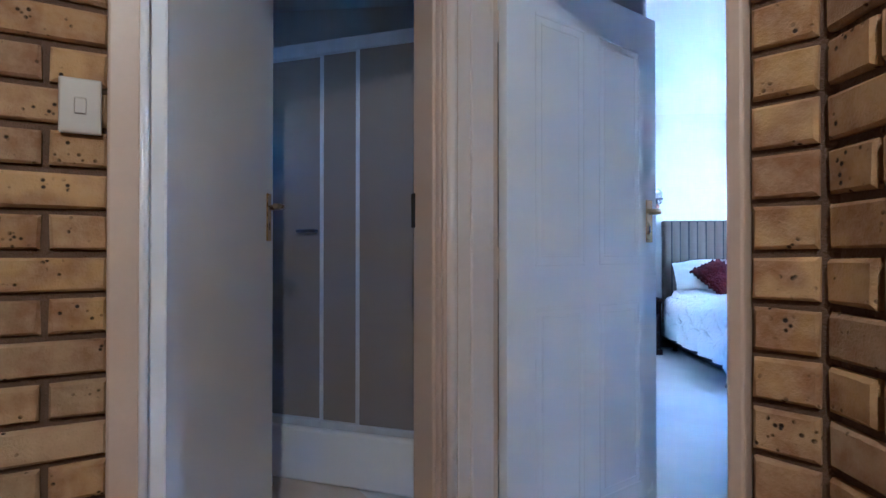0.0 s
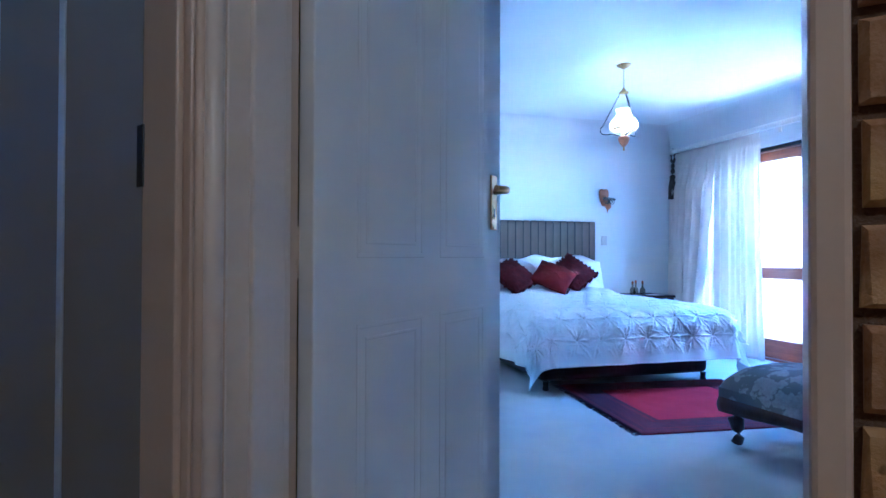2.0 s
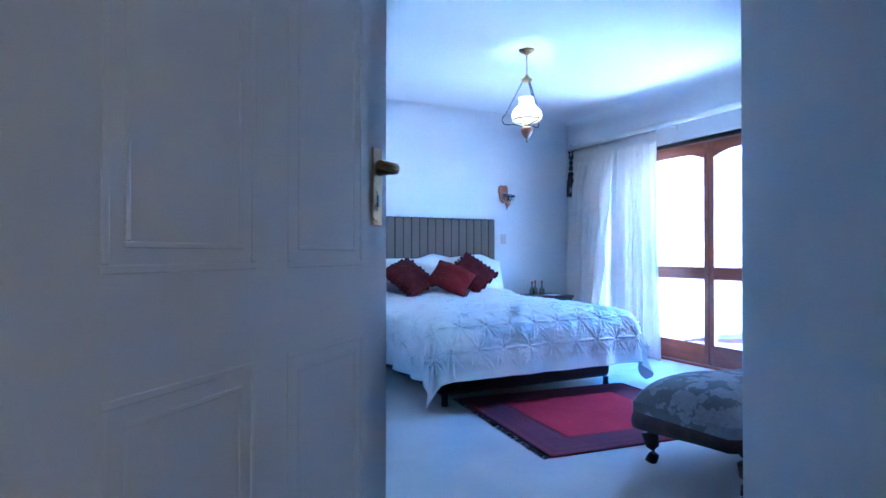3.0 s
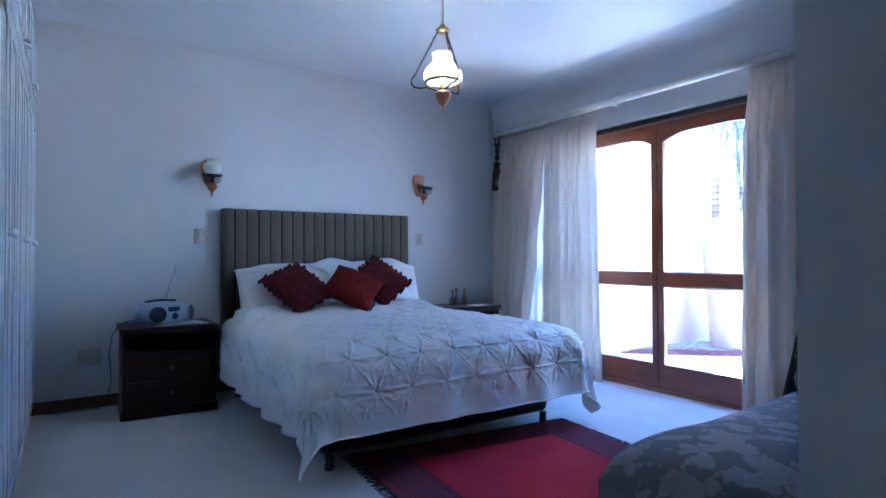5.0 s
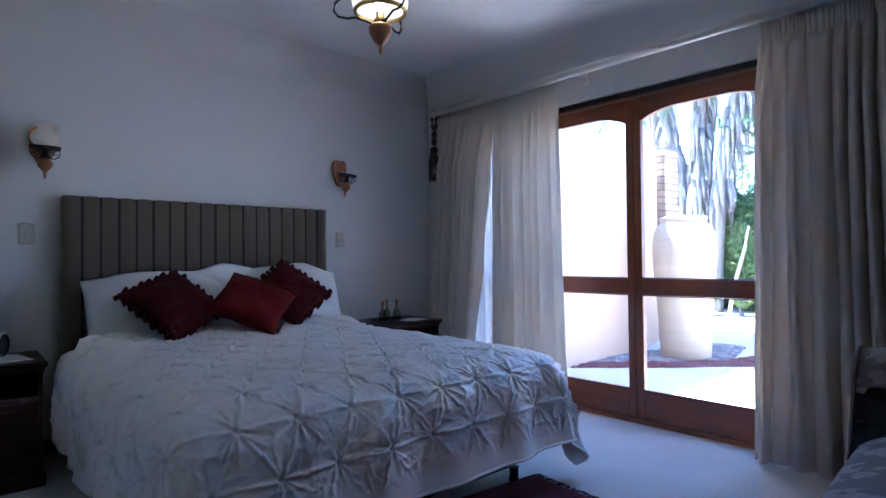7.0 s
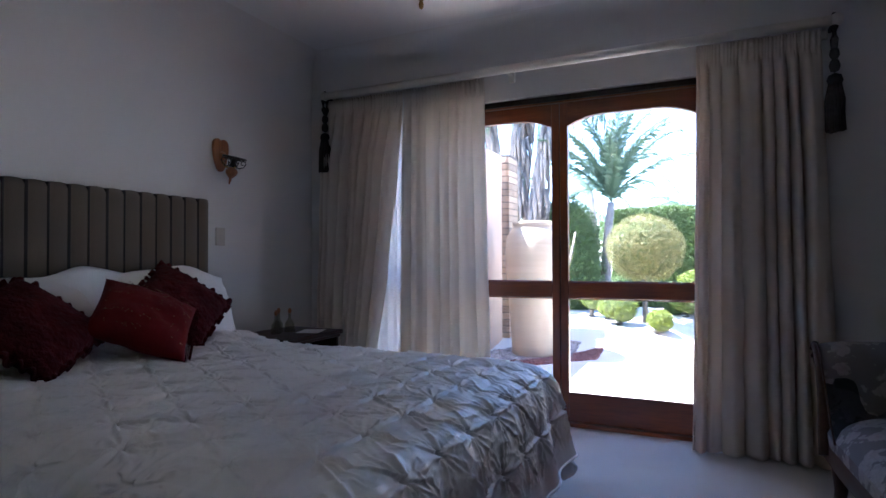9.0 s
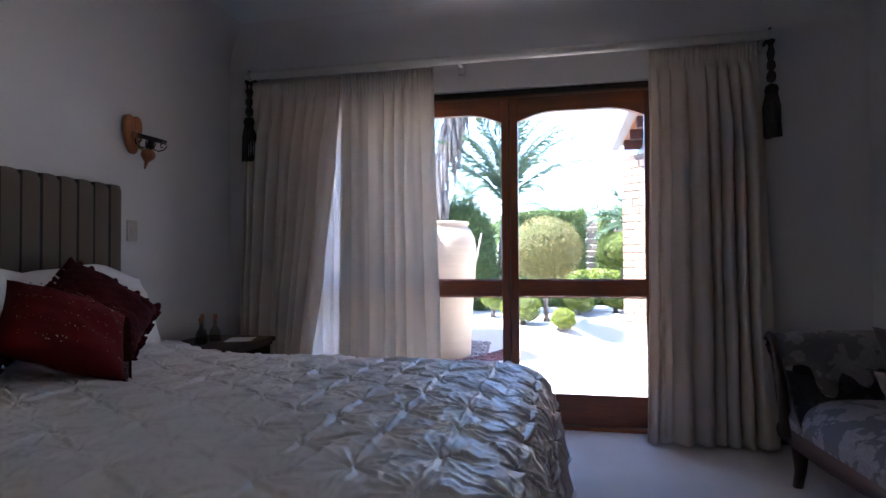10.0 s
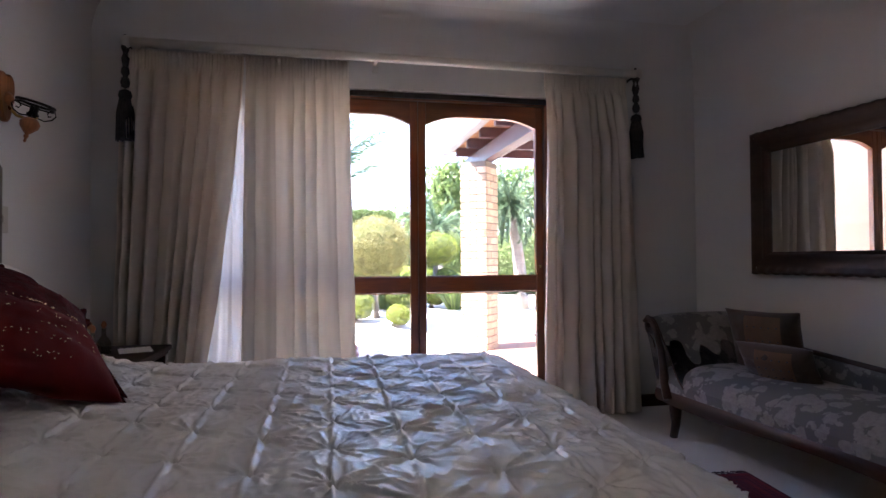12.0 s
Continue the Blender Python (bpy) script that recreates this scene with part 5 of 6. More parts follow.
for x0, x1, y in ((-0.93, -0.19, 0.008), (-0.21, 0.0, -0.006), (-0.01, 0.70, -0.02)):
    p_ = part("sliding_panel", box(x0, x1, y, y + 0.005, 0.288, 2.035), SG, sh_, "grey textured glass panel")
    for x in (x0, x1):
        part("stile", box(x - 0.009, x + 0.009, y - 0.008, y + 0.012, 0.29, 2.03, 0.003), CHROME, p_)
part("towel_bar", tube([(-0.33, -0.005, 1.19), (-0.33, -0.035, 1.19), (-0.24, -0.035, 1.19), (-0.24, -0.005, 1.19)], 0.008, 8), DARK, sh_)

# ---- garden ----
GZ = -0.06
PAVE = surf("pale_paving", (0.68, 0.64, 0.58), (0.58, 0.54, 0.48), 0.9, 0.8, 40, 0.5, 0.01)


def smooth_step(a):
    a = min(max(a, 0.0), 1.0)
    return a * a * (3 - 2 * a)


def ground_z(x, y):
    """The garden bed lies higher than the paving by the doors, shaped to fit plant feet to the camera's view."""
    return GZ + 0.25 * max(smooth_step((x - 7.7) / 1.5) * smooth_step((y - 5.0) / 0.7), smooth_step((x - 9.2) / 1.3))


def ground_at(u, v):
    x = 5.08 + 60 * u ** 2 + (340 * ((u - 0.9) / 0.1) ** 2 if u > 0.9 else 0.0)
    w = 2 * v - 1
    y = 5.9 + 40 * w * abs(w) + (260 * math.copysign(((abs(w) - 0.9) / 0.1) ** 2, w) if abs(w) > 0.9 else 0.0)
    return Vector((x, y, ground_z(x, y) + 0.006 * noise.noise(Vector((x * 1.5, y * 1.5, 0)))))


setting("ground", sheet(110, 120, ground_at), PAVE, "pale sunlit gravel and paving")
RENDERW = surf("pink_garden_render", (0.62, 0.45, 0.32), (0.56, 0.40, 0.28), 0.9, 2.0, 60, 0.5, 0.006)
gw = setting("garden_wall", box(5.16, 8.32, 7.60, 7.82, GZ - 0.05, 2.45, 0.015), RENDERW, "tall pinkish plastered garden wall")
GBRICK = surf("garden_brick", (0.56, 0.42, 0.29), (0.44, 0.31, 0.20), 0.9, 6, 80, 0.5, 0.004, vary=0.25)
GJOINT = surf("brown_joint", (0.20, 0.16, 0.12), (0.15, 0.12, 0.09), 0.95, 8, 100, 0.3)


def brick_box(w, d, h):
    bm = box(0, w, 0, d, 0, h, 0.004, 1)
    me = bpy.data.meshes.new("brick")
    bm.to_mesh(me)
    bm.free()
    me.materials.append(GBRICK)
    return me


def brick_pier(name, label, m, w, top):
    """A square pier, two bricks to a side and course."""
    t = thing(name, label, "pillar", m)
    part("core", box(-w / 2 + 0.008, w / 2 - 0.008, -w / 2 + 0.008, w / 2 - 0.008, 0, top), GJOINT, t)
    c, j = 0.086, 0.012
    long_, short_ = w * 0.62 - j / 2, w * 0.38 - j / 2
    ml, ms = brick_box(long_, 0.05, c - j), brick_box(short_, 0.05, c - j)
    for k in range(int(top / c)):
        for side in range(4):
            x = -w / 2
            for me, ln in ((ml, long_), (ms, short_)) if (k + side) % 2 else ((ms, short_), (ml, long_)):
                ob = new("brick", me)
                ob.parent = t
                ob.matrix_basis = pose(0, 0, 0, 0, 0, 90 * side) @ pose(x, -w / 2, k * c + j / 2)
                x += ln + j
    return t


brick_pier("brick_pier", "brick pier ending the garden wall", pose(8.53, 7.70, GZ), 0.38, 2.52)
brick_pier("veranda_pillar", "square face brick pillar carrying the veranda beam", pose(7.98, 4.78, GZ, 0, 0, 50), 0.35, 2.30)

# veranda roof beside the doors
PURPLE = wood("stained_beam", (0.085, 0.035, 0.04), (0.055, 0.022, 0.026), 0.5, axis=0)
BOARD = wood("pine_ceiling_board", (0.42, 0.20, 0.08), (0.33, 0.14, 0.05), 0.5, axis=0)
vr = thing("veranda_roof", "timber veranda roof with stained beams and grey gutter", "roof", pose(0, 0, 0))
part("beam", box(5.2, 8.75, 4.62, 4.76, 2.245, 2.43, 0.01), PURPLE, vr)
# Unseen corner by the doors is left open, so daylight reaches the right drape.
for i in range(6):
    x = 5.6 + 0.6 * i
    part("rafter", box(x - 0.035, x + 0.035, 1.6, 4.93 if i else 3.5, 2.432, 2.55, 0.006), PURPLE, vr)
for i in range(5):
    part("ceiling_board", box(5.2 if i < 3 else 6.2, 8.95, 1.6 + 0.67 * i, 2.26 + 0.67 * i, 2.552, 2.575, 0.003), BOARD, vr)
rf_ = box(5.1, 9.0, 1.5, 3.6, 2.58, 2.63, 0.01)
box(6.2, 9.0, 3.6, 5.0, 2.58, 2.63, 0.01, bm=rf_)
part("roof_sheet", rf_, surf("grey_roof", (0.20, 0.21, 0.23), (0.15, 0.16, 0.18), 0.6, 4, 40, 0.3), vr)
part("gutter", box(6.2, 9.0, 4.95, 5.06, 2.50, 2.60, 0.02), surf("grey_gutter", (0.30, 0.31, 0.34), (0.24, 0.25, 0.28), 0.5, 4, 40, 0.2), vr, "grey metal gutter")
setting("pavement_veranda", box(5.1, 9.0, 1.5, 4.75, GZ - 0.05, GZ + 0.012), surf("terracotta_paving", (0.42, 0.26, 0.19), (0.34, 0.2, 0.14), 0.8, 3, 60, 0.3), "terracotta veranda paving")

# tall pot
POT = surf("cream_glazed_clay", (0.54, 0.46, 0.33), (0.42, 0.34, 0.23), 0.6, 3, 40, 0.5, 0.008, stretch=(0.3, 0.3, 4))
whole("garden_pot", lathe([(0.0, 0), (0.25, 0.0), (0.265, 0.03), (0.275, 0.3), (0.295, 0.6), (0.325, 0.95), (0.34, 1.2), (0.325, 1.37), (0.28, 1.47), (0.235, 1.515), (0.25, 1.54), (0.25, 1.57), (0.225, 1.575), (0.2, 1.5), (0.0, 1.45)], 40), POT, "tall cream clay pot on the gravel", "pot", pose(7.78, 7.02, GZ + 0.008))

# gravel beds
def bed_edge(x, y):
    """How far a place lies behind the slanting front edge of the gravel bed."""
    return y - 7.62 + 0.93 * (x - 6.35) + 0.08 * noise.noise(Vector((x * 3, y * 3, 0)))


def gravel(name, label, material, x0, x1, y0, y1, n, size, seed, near, far):
    r = random.Random(seed)
    bm = bmesh.new()
    for _ in range(n):
        x, y = r.uniform(x0, x1), r.uniform(y0, y1)
        while not near < bed_edge(x, y) < far:
            x, y = r.uniform(x0, x1), r.uniform(y0, y1)
        g = ground_z(x, y)
        s = size * r.uniform(0.5, 1.3)
        a = r.uniform(0, 6.28)
        top = [bm.verts.new((x + s * math.cos(a + k * 1.257) * r.uniform(0.5, 1), y + s * math.sin(a + k * 1.257) * r.uniform(0.5, 1), g + s * r.uniform(0.4, 0.9))) for k in range(5)]
        low = [bm.verts.new((x + 1.3 * s * math.cos(a + k * 1.257), y + 1.3 * s * math.sin(a + k * 1.257), g - 0.005)) for k in range(5)]
        bm.faces.new(top)
        for k in range(5):
            bm.faces.new((low[k], low[(k + 1) % 5], top[(k + 1) % 5], top[k]))
    return whole(name, bm, material, label, "gravel", kind="stuff")


def speckle(name, cols):
    m, t, p = nodes_of(name)
    g = t.nodes.new("ShaderNodeNewGeometry")
    c = ramp(t, g.outputs["Random Per Island"], [(i / (len(cols) - 1), c) for i, c in enumerate(cols)])
    t.links.new(c, p.inputs["Base Color"])
    p.inputs["Roughness"].default_value = 0.85
    return m


gravel("red_gravel", "dark red gravel bed", speckle("red_chips", [(0.10, 0.035, 0.03), (0.20, 0.08, 0.07), (0.14, 0.05, 0.045)]), 6.2, 8.2, 6.3, 7.58, 2300, 0.022, 2, 0.0, 0.42)
gravel("pebbles", "grey and white pebbles along the garden wall", speckle("pebble_mix", [(0.36, 0.33, 0.32), (0.16, 0.14, 0.14), (0.5, 0.47, 0.45)]), 6.3, 8.35, 6.6, 7.59, 2400, 0.026, 3, 0.34, 1.3)

# foliage
def leaf_mat(name, cols, through_part=0.35):
    m, t, p = nodes_of(name)
    g = t.nodes.new("ShaderNodeNewGeometry")
    c = ramp(t, g.outputs["Random Per Island"], [(i / (len(cols) - 1), c) for i, c in enumerate(cols)])
    t.links.new(c, p.inputs["Base Color"])
    p.inputs["Roughness"].default_value = 0.5
    tl, mx = t.nodes.new("ShaderNodeBsdfTranslucent"), t.nodes.new("ShaderNodeMixShader")
    t.links.new(c, tl.inputs[0])
    mx.inputs[0].default_value = through_part
    t.links.new(p.outputs[0], mx.inputs[1])
    t.links.new(tl.outputs[0], mx.inputs[2])
    t.links.new(mx.outputs[0], t.nodes["Material Output"].inputs[0])
    return m


LIME = leaf_mat("lime_leaf", [(0.07, 0.11, 0.015), (0.26, 0.32, 0.04), (0.13, 0.19, 0.02), (0.34, 0.36, 0.06)])
GREEN = leaf_mat("hedge_leaf", [(0.035, 0.07, 0.018), (0.15, 0.22, 0.05), (0.07, 0.12, 0.03), (0.20, 0.25, 0.08)])
GOLD = leaf_mat("golden_leaf", [(0.17, 0.125, 0.055), (0.31, 0.29, 0.09), (0.13, 0.15, 0.04), (0.40, 0.37, 0.16)])
PALM = leaf_mat("palm_leaf", [(0.06, 0.11, 0.06), (0.12, 0.18, 0.09), (0.09, 0.145, 0.09)])
# Dark green of solid crown cores; the shade between leaves is in this colour.
CORE = surf("shaded_core", (0.08, 0.105, 0.025), (0.045, 0.06, 0.016), 0.95, 9, 60, 0.5)
BARK = surf("palm_bark", (0.33, 0.29, 0.25), (0.18, 0.155, 0.135), 0.95, 6, 60, 0.8, 0.01, stretch=(1, 1, 4))


def leaf_cloud(blobs, n, size, seed, bm=None):
    """Small folded leaves strewn over the skins of blobs (x, y, z, rx, ry, rz)."""
    r = random.Random(seed)
    bm = bm or bmesh.new()
    wts = [b[3] * b[5] for b in blobs]
    for _ in range(n):
        b = r.choices(blobs, wts)[0]
        d = Vector((r.gauss(0, 1), r.gauss(0, 1), r.gauss(0, 1))).normalized()
        k = r.uniform(0.86, 1.03) + 0.05 * noise.noise(d * 4 + Vector(b[:3]))
        c = Vector((b[0] + d.x * b[3] * k, b[1] + d.y * b[4] * k, b[2] + d.z * b[5] * k))
        u = Vector((r.gauss(0, 1), r.gauss(0, 1), r.gauss(0, 1))).normalized()
        w = u.cross(d + Vector((0.01, 0.02, 0.03))).normalized()
        s = size * r.uniform(0.6, 1.3)
        a = bm.verts.new(c - u * s)
        e = bm.verts.new(c + u * s)
        f = bm.verts.new(c + w * s * 0.45 + d * s * 0.2)
        g = bm.verts.new(c - w * s * 0.45 + d * s * 0.2)
        bm.faces.new((a, f, e))
        bm.faces.new((a, e, g))
    return bm


def core_of(blobs, k=0.88):
    bm = bmesh.new()
    for b in blobs:
        bmesh.ops.create_icosphere(bm, subdivisions=2, radius=1, matrix=Matrix.Translation(b[:3]) @ Matrix.Diagonal((b[3] * k, b[4] * k, b[5] * k, 1)))
    for v in bm.verts:
        v.co += 0.05 * noise.noise_vector(v.co * 3)
    return bm


def shrub(name, label, x, y, blobs, n, size, leaf, trunk, seed, category="shrub"):
    t = thing(name, label, category, pose(x, y, ground_z(x, y)))
    if trunk:
        part("trunk", tube([(0, 0, 0), (0.015, 0.01, trunk * 0.5), (0, 0, trunk)], [0.055, 0.04, 0.045], 8), BARK, t)
    # solid core behind the leaves, dark in place of the crown's inner shade
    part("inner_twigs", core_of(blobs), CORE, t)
    part("crown", leaf_cloud(blobs, n, size, seed), leaf, t)
    return t


shrub("topiary_tree", "golden-green ball topiary on a bare stem", 9.51, 5.93, [(0, 0, 1.03, 0.515, 0.515, 0.47)], 16000, 0.014, GOLD, 0.7, 1, "tree")
shrub("topiary_tree", "green ball topiary on a bare stem", 11.58, 4.65, [(0, 0, 1.05, 0.43, 0.43, 0.32), (0.23, 0.23, 0.94, 0.23, 0.23, 0.2), (0.1, -0.2, 0.5, 0.3, 0.3, 0.2)], 8500, 0.016, LIME, 0.78, 2, "tree")
shrub("conifer", "narrow dark green conifer in front of the stone wall", 13.7, 4.78, [(0, 0, 0.75, 0.24, 0.22, 0.7), (0.02, 0.02, 1.35, 0.18, 0.16, 0.6), (0, -0.1, 1.0, 0.2, 0.2, 0.5)], 5200, 0.024, GREEN, 0.1, 3, "tree")
for i, (x, y, rr_, hh) in enumerate(((9.2, 6.24, 0.25, 0.25), (8.83, 5.7, 0.16, 0.16), (10.06, 6.76, 0.2, 0.32), (10.39, 7.38, 0.18, 0.31), (9.74, 6.47, 0.16, 0.18), (10.23, 7.87, 0.21, 0.31), (11.05, 4.83, 0.25, 0.27), (10.8, 4.01, 0.23, 0.23), (10.56, 5.45, 0.25, 0.27))):
    shrub("round_shrub", "small clipped lime-green shrub in gravel", x, y, [(0, 0, hh, rr_, rr_, rr_ * 0.8), (rr_ * 0.4, rr_ * 0.3, hh * 0.85, rr_ * 0.6, rr_ * 0.6, rr_ * 0.55), (-rr_ * 0.3, -rr_ * 0.25, hh * 0.7, rr_ * 0.75, rr_ * 0.75, rr_ * 0.5)], 3200, 0.015, LIME, 0.12, 10 + i)
for i, (x, y, w, d, h, lf) in enumerate(((11.3, 7.32, 0.58, 0.58, 1.93, GREEN), (11.84, 8.21, 0.85, 0.69, 1.54, GREEN), (12.61, 9.52, 1.23, 1.00, 1.69, GREEN), (15.3, 3.67, 0.92, 1.39, 1.77, GREEN), (14.53, 1.82, 0.92, 1.23, 1.54, GREEN), (12.99, 4.9, 0.54, 0.69, 0.69, LIME), (12.3, 6.44, 0.39, 0.92, 0.54, GREEN))):
    bl = [(0, 0, h * 0.35, w, d, h * 0.42), (0.1, 0.1, h * 0.68, w * 0.92, d * 0.95, h * 0.34), (-w * 0.3, d * 0.3, h * 0.5, w * 0.7, d * 0.7, h * 0.42)]
    shrub("clipped_hedge", "dense clipped dark green hedge", x, y, bl, 17000, 0.03, lf, 0, 40 + i, "hedge")


def box_hedge(x0, x1, y0, y1, h, n, size, seed):
    """A hedge clipped square: leaves strewn over an uneven box."""
    r = random.Random(seed)
    t = thing("clipped_hedge", "square clipped leafy green hedge", "hedge", pose(x0, y0, ground_z(x0, y0)))
    dx, dy = x1 - x0, y1 - y0
    # solid dark box, its colour holds the shade behind the hedge leaves
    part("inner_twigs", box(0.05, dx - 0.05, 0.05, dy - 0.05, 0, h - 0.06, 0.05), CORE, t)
    bm = bmesh.new()
    for _ in range(n):
        k = r.random()
        if k < 0.6:
            c, d = Vector((0, r.uniform(0, dy), r.uniform(0, h))), Vector((-1, 0, 0))
        elif k < 0.85:
            c, d = Vector((r.uniform(0, dx), r.uniform(0, dy), h)), Vector((0, 0, 1))
        else:
            s = r.choice((0, 1))
            c, d = Vector((r.uniform(0, dx), dy * s, r.uniform(0, h))), Vector((0, 2 * s - 1, 0))
        c += d * (r.uniform(-0.07, 0.04) + 0.05 * noise.noise(c * 2.5))
        u = Vector((r.gauss(0, 1), r.gauss(0, 1), r.gauss(0, 1))).normalized()
        w = u.cross(d + Vector((0.01, 0.02, 0.03))).normalized()
        s = size * r.uniform(0.6, 1.3)
        a, e = bm.verts.new(c - u * s), bm.verts.new(c + u * s)
        bm.faces.new((a, bm.verts.new(c + w * s * 0.5 + d * s * 0.2), e))
        bm.faces.new((a, e, bm.verts.new(c - w * s * 0.5 + d * s * 0.2)))
    part("foliage", bm, GREEN, t)
    return t


box_hedge(13.9, 14.6, 5.2, 7.02, 1.93, 22000, 0.026, 60)


def frond(bm, base, az, el, ln, droop, n, width, r):
    """One feather leaf: a bent midrib with narrow leaflets on both sides."""
    pts = []
    d = Vector((math.cos(az), math.sin(az), 0))
    for i in range(n + 1):
        s = i / n
        e = el - droop * s ** 1.4
        if i == 0:
            p = Vector(base)
        else:
            p = pts[-1] + (ln / n) * (d * math.cos(e) + Vector((0, 0, math.sin(e))))
        pts.append(p)
    tube(pts[::2] if n > 8 else pts, 0.009, 4, bm)
    for i in range(2, n + 1):
        s = i / n
        fwd = (pts[i] - pts[i - 1]).normalized()
        side = fwd.cross(Vector((0, 0, 1))).normalized()
        up = side.cross(fwd)
        lf = width * (1 - 0.75 * (s - 0.35) ** 2 * 2.2) * r.uniform(0.85, 1.1)
        for sg in (-1, 1):
            tip = pts[i] + side * sg * lf * 0.5 + fwd * lf * 0.7 - Vector((0, 0, 0.3 * lf * r.uniform(0.4, 1.6))) + up * r.uniform(-0.05, 0.12)
            a, b = bm.verts.new(pts[i] - fwd * 0.012), bm.verts.new(pts[i] + fwd * 0.012)
            m1 = bm.verts.new((pts[i] + tip) / 2 + up * 0.02 + fwd * 0.025)
            bm.faces.new((a, b, m1))
            bm.faces.new((a, m1, bm.verts.new(tip)))


def palm(label, x, y, h, lean, fronds, ln, seed, r0=0.12, skirt=False, el0=1.25, el1=-0.2, droop=1.2):
    r = random.Random(seed)
    t = thing("palm_tree", label, "palm", pose(x, y, ground_z(x, y)), "garden palms")
    pts = [(lean[0] * s * s, lean[1] * s * s, h * s) for s in (i / 8 for i in range(9))]
    part("trunk", tube(pts, [r0 * (1.15 - 0.4 * i / 8) for i in range(9)], 12), BARK, t)
    top = Vector(pts[-1])
    bm = bmesh.new()
    for i in range(fronds):
        e = el0 + (el1 - el0) * (i / fronds) + r.uniform(-0.18, 0.18)
        frond(bm, top + Vector((0, 0, 0.1 * r.random())), i * 2.39996 + r.uniform(-0.2, 0.2), e, ln * r.uniform(0.8, 1.1), droop * r.uniform(0.7, 1.35), 38, ln * 0.17, r)
    part("crown", bm, PALM, t)
    if skirt:
        sb = bmesh.new()
        for i in range(70):
            a, z = r.uniform(0, 6.28), h * r.uniform(0.45, 1.0)
            s = z / h
            c = Vector((lean[0] * s * s, lean[1] * s * s, z))
            o = Vector((math.cos(a), math.sin(a), 0))
            k = 0.13 + 0.07 * s
            tube([c + o * k * 0.6, c + o * k + Vector((0, 0, -0.25)), c + o * (k * 0.9) + Vector((0, 0, -0.7 * r.uniform(0.7, 1.2)))], [0.05, 0.035, 0.008], 5, sb)
        part("dry_skirt", sb, BARK, t, "hanging dry leaf bases")
    return t


palm("slender grey palm with upright feather leaves", 11.36, 6.76, 1.87, (0.18, -0.08), 28, 1.7, 5, 0.085, el0=1.55, el1=0.8, droop=0.95)
palm("tall palm with shaggy grey trunk", 10.8, 8.3, 3.9, (0.1, 0.6), 20, 1.7, 6, 0.12, True)
palm("tall palm with shaggy grey trunk", 10.8, 8.22, 4.0, (0.0, -0.2), 20, 1.7, 7, 0.085, True)
palm("tall palm with shaggy grey trunk", 10.8, 7.93, 3.9, (0.0, -0.55), 22, 1.75, 8, 0.11, True, droop=1.7)
palm("spiky yucca-like palm behind the hedge", 11.5, 7.64, 1.58, (0.04, 0.08), 30, 0.62, 9, 0.08, el1=-0.6)
palm("spiky yucca-like palm beside the veranda", 10.47, 3.36, 1.72, (0.12, 0.16), 44, 0.78, 10, 0.11, el1=-0.8)
palm("small feather palm in the shrubbery", 13.22, 4.22, 1.45, (0.08, 0.08), 22, 0.95, 11, 0.07, el1=0.0)
palm("distant feather palm over the hedge", 25.0, 9.3, 3.6, (0.2, 0.2), 18, 2.4, 12, 0.15)
palm("distant feather palm over the hedge", 27.0, 5.7, 2.7, (0.2, 0.2), 18, 2.2, 13, 0.15)


def broad_tree(label, x, y, h, w, seed, leaf=GREEN):
    r = random.Random(seed)
    t = thing("tree", label, "tree", pose(x, y, ground_z(x, y)))
    part("trunk", tube([(0, 0, 0), (0.05, 0.02, h * 0.3), (0, 0.1, h * 0.6)], [0.2, 0.16, 0.1], 8), BARK, t)
    bl = []
    for i in range(9):
        a = r.uniform(0, 6.28)
        q = w * r.uniform(0.2, 0.75)
        bl.append((q * math.cos(a), q * math.sin(a), h * r.uniform(0.45, 0.85), w * r.uniform(0.3, 0.5), w * r.uniform(0.3, 0.5), h * r.uniform(0.12, 0.22)))
        part("limb", tube([(0, 0.05, h * 0.4), (bl[-1][0] * 0.5, bl[-1][1] * 0.5, h * 0.5), bl[-1][:3]], [0.07, 0.05, 0.02], 6), BARK, t)
    part("crown", leaf_cloud(bl, 4200, 0.11, seed), leaf, t)
    return t


for i, (x, y, h, w) in enumerate(((19, 2.1, 4.0, 1.1), (24, 1.4, 5.0, 2.4), (22, -1.5, 4.5, 2.4), (30, 7.0, 3.4, 3.0), (32, 12.5, 4.2, 3.6), (26, 15.0, 5.0, 3.0), (34, 2.0, 4.4, 4.0), (40, 8.5, 4.0, 5.0))):
    broad_tree("broad-leaved tree beyond the garden", x, y, h, w, 70 + i)

whole("bare_branch", tube([(9.1, 7.09, 0.1), (9.1, 7.03, 0.48), (9.1, 6.96, 0.80), (9.1, 6.86, 1.14), (9.1, 6.80, 1.45)], [0.026, 0.024, 0.021, 0.017, 0.011], 8), surf("bleached_wood", (0.48, 0.42, 0.36), (0.36, 0.31, 0.26), 0.9, 8, 60, 0.5), "bleached bare branch standing in the shrubbery", "branch")

# low stone wall at the end of the garden, and tufts of strap leaves
sw = thing("stone_wall", "low dry-stacked beige stone wall among shrubs", "wall", pose(14.7, 4.3, GZ + 0.24) @ Matrix.Diagonal((0.8, 0.8, 0.93, 1)))
SWM = surf("beige_stone", (0.42, 0.34, 0.27), (0.33, 0.26, 0.20), 0.9, 4, 40, 0.5, 0.01, vary=0.2)
rs = random.Random(5)
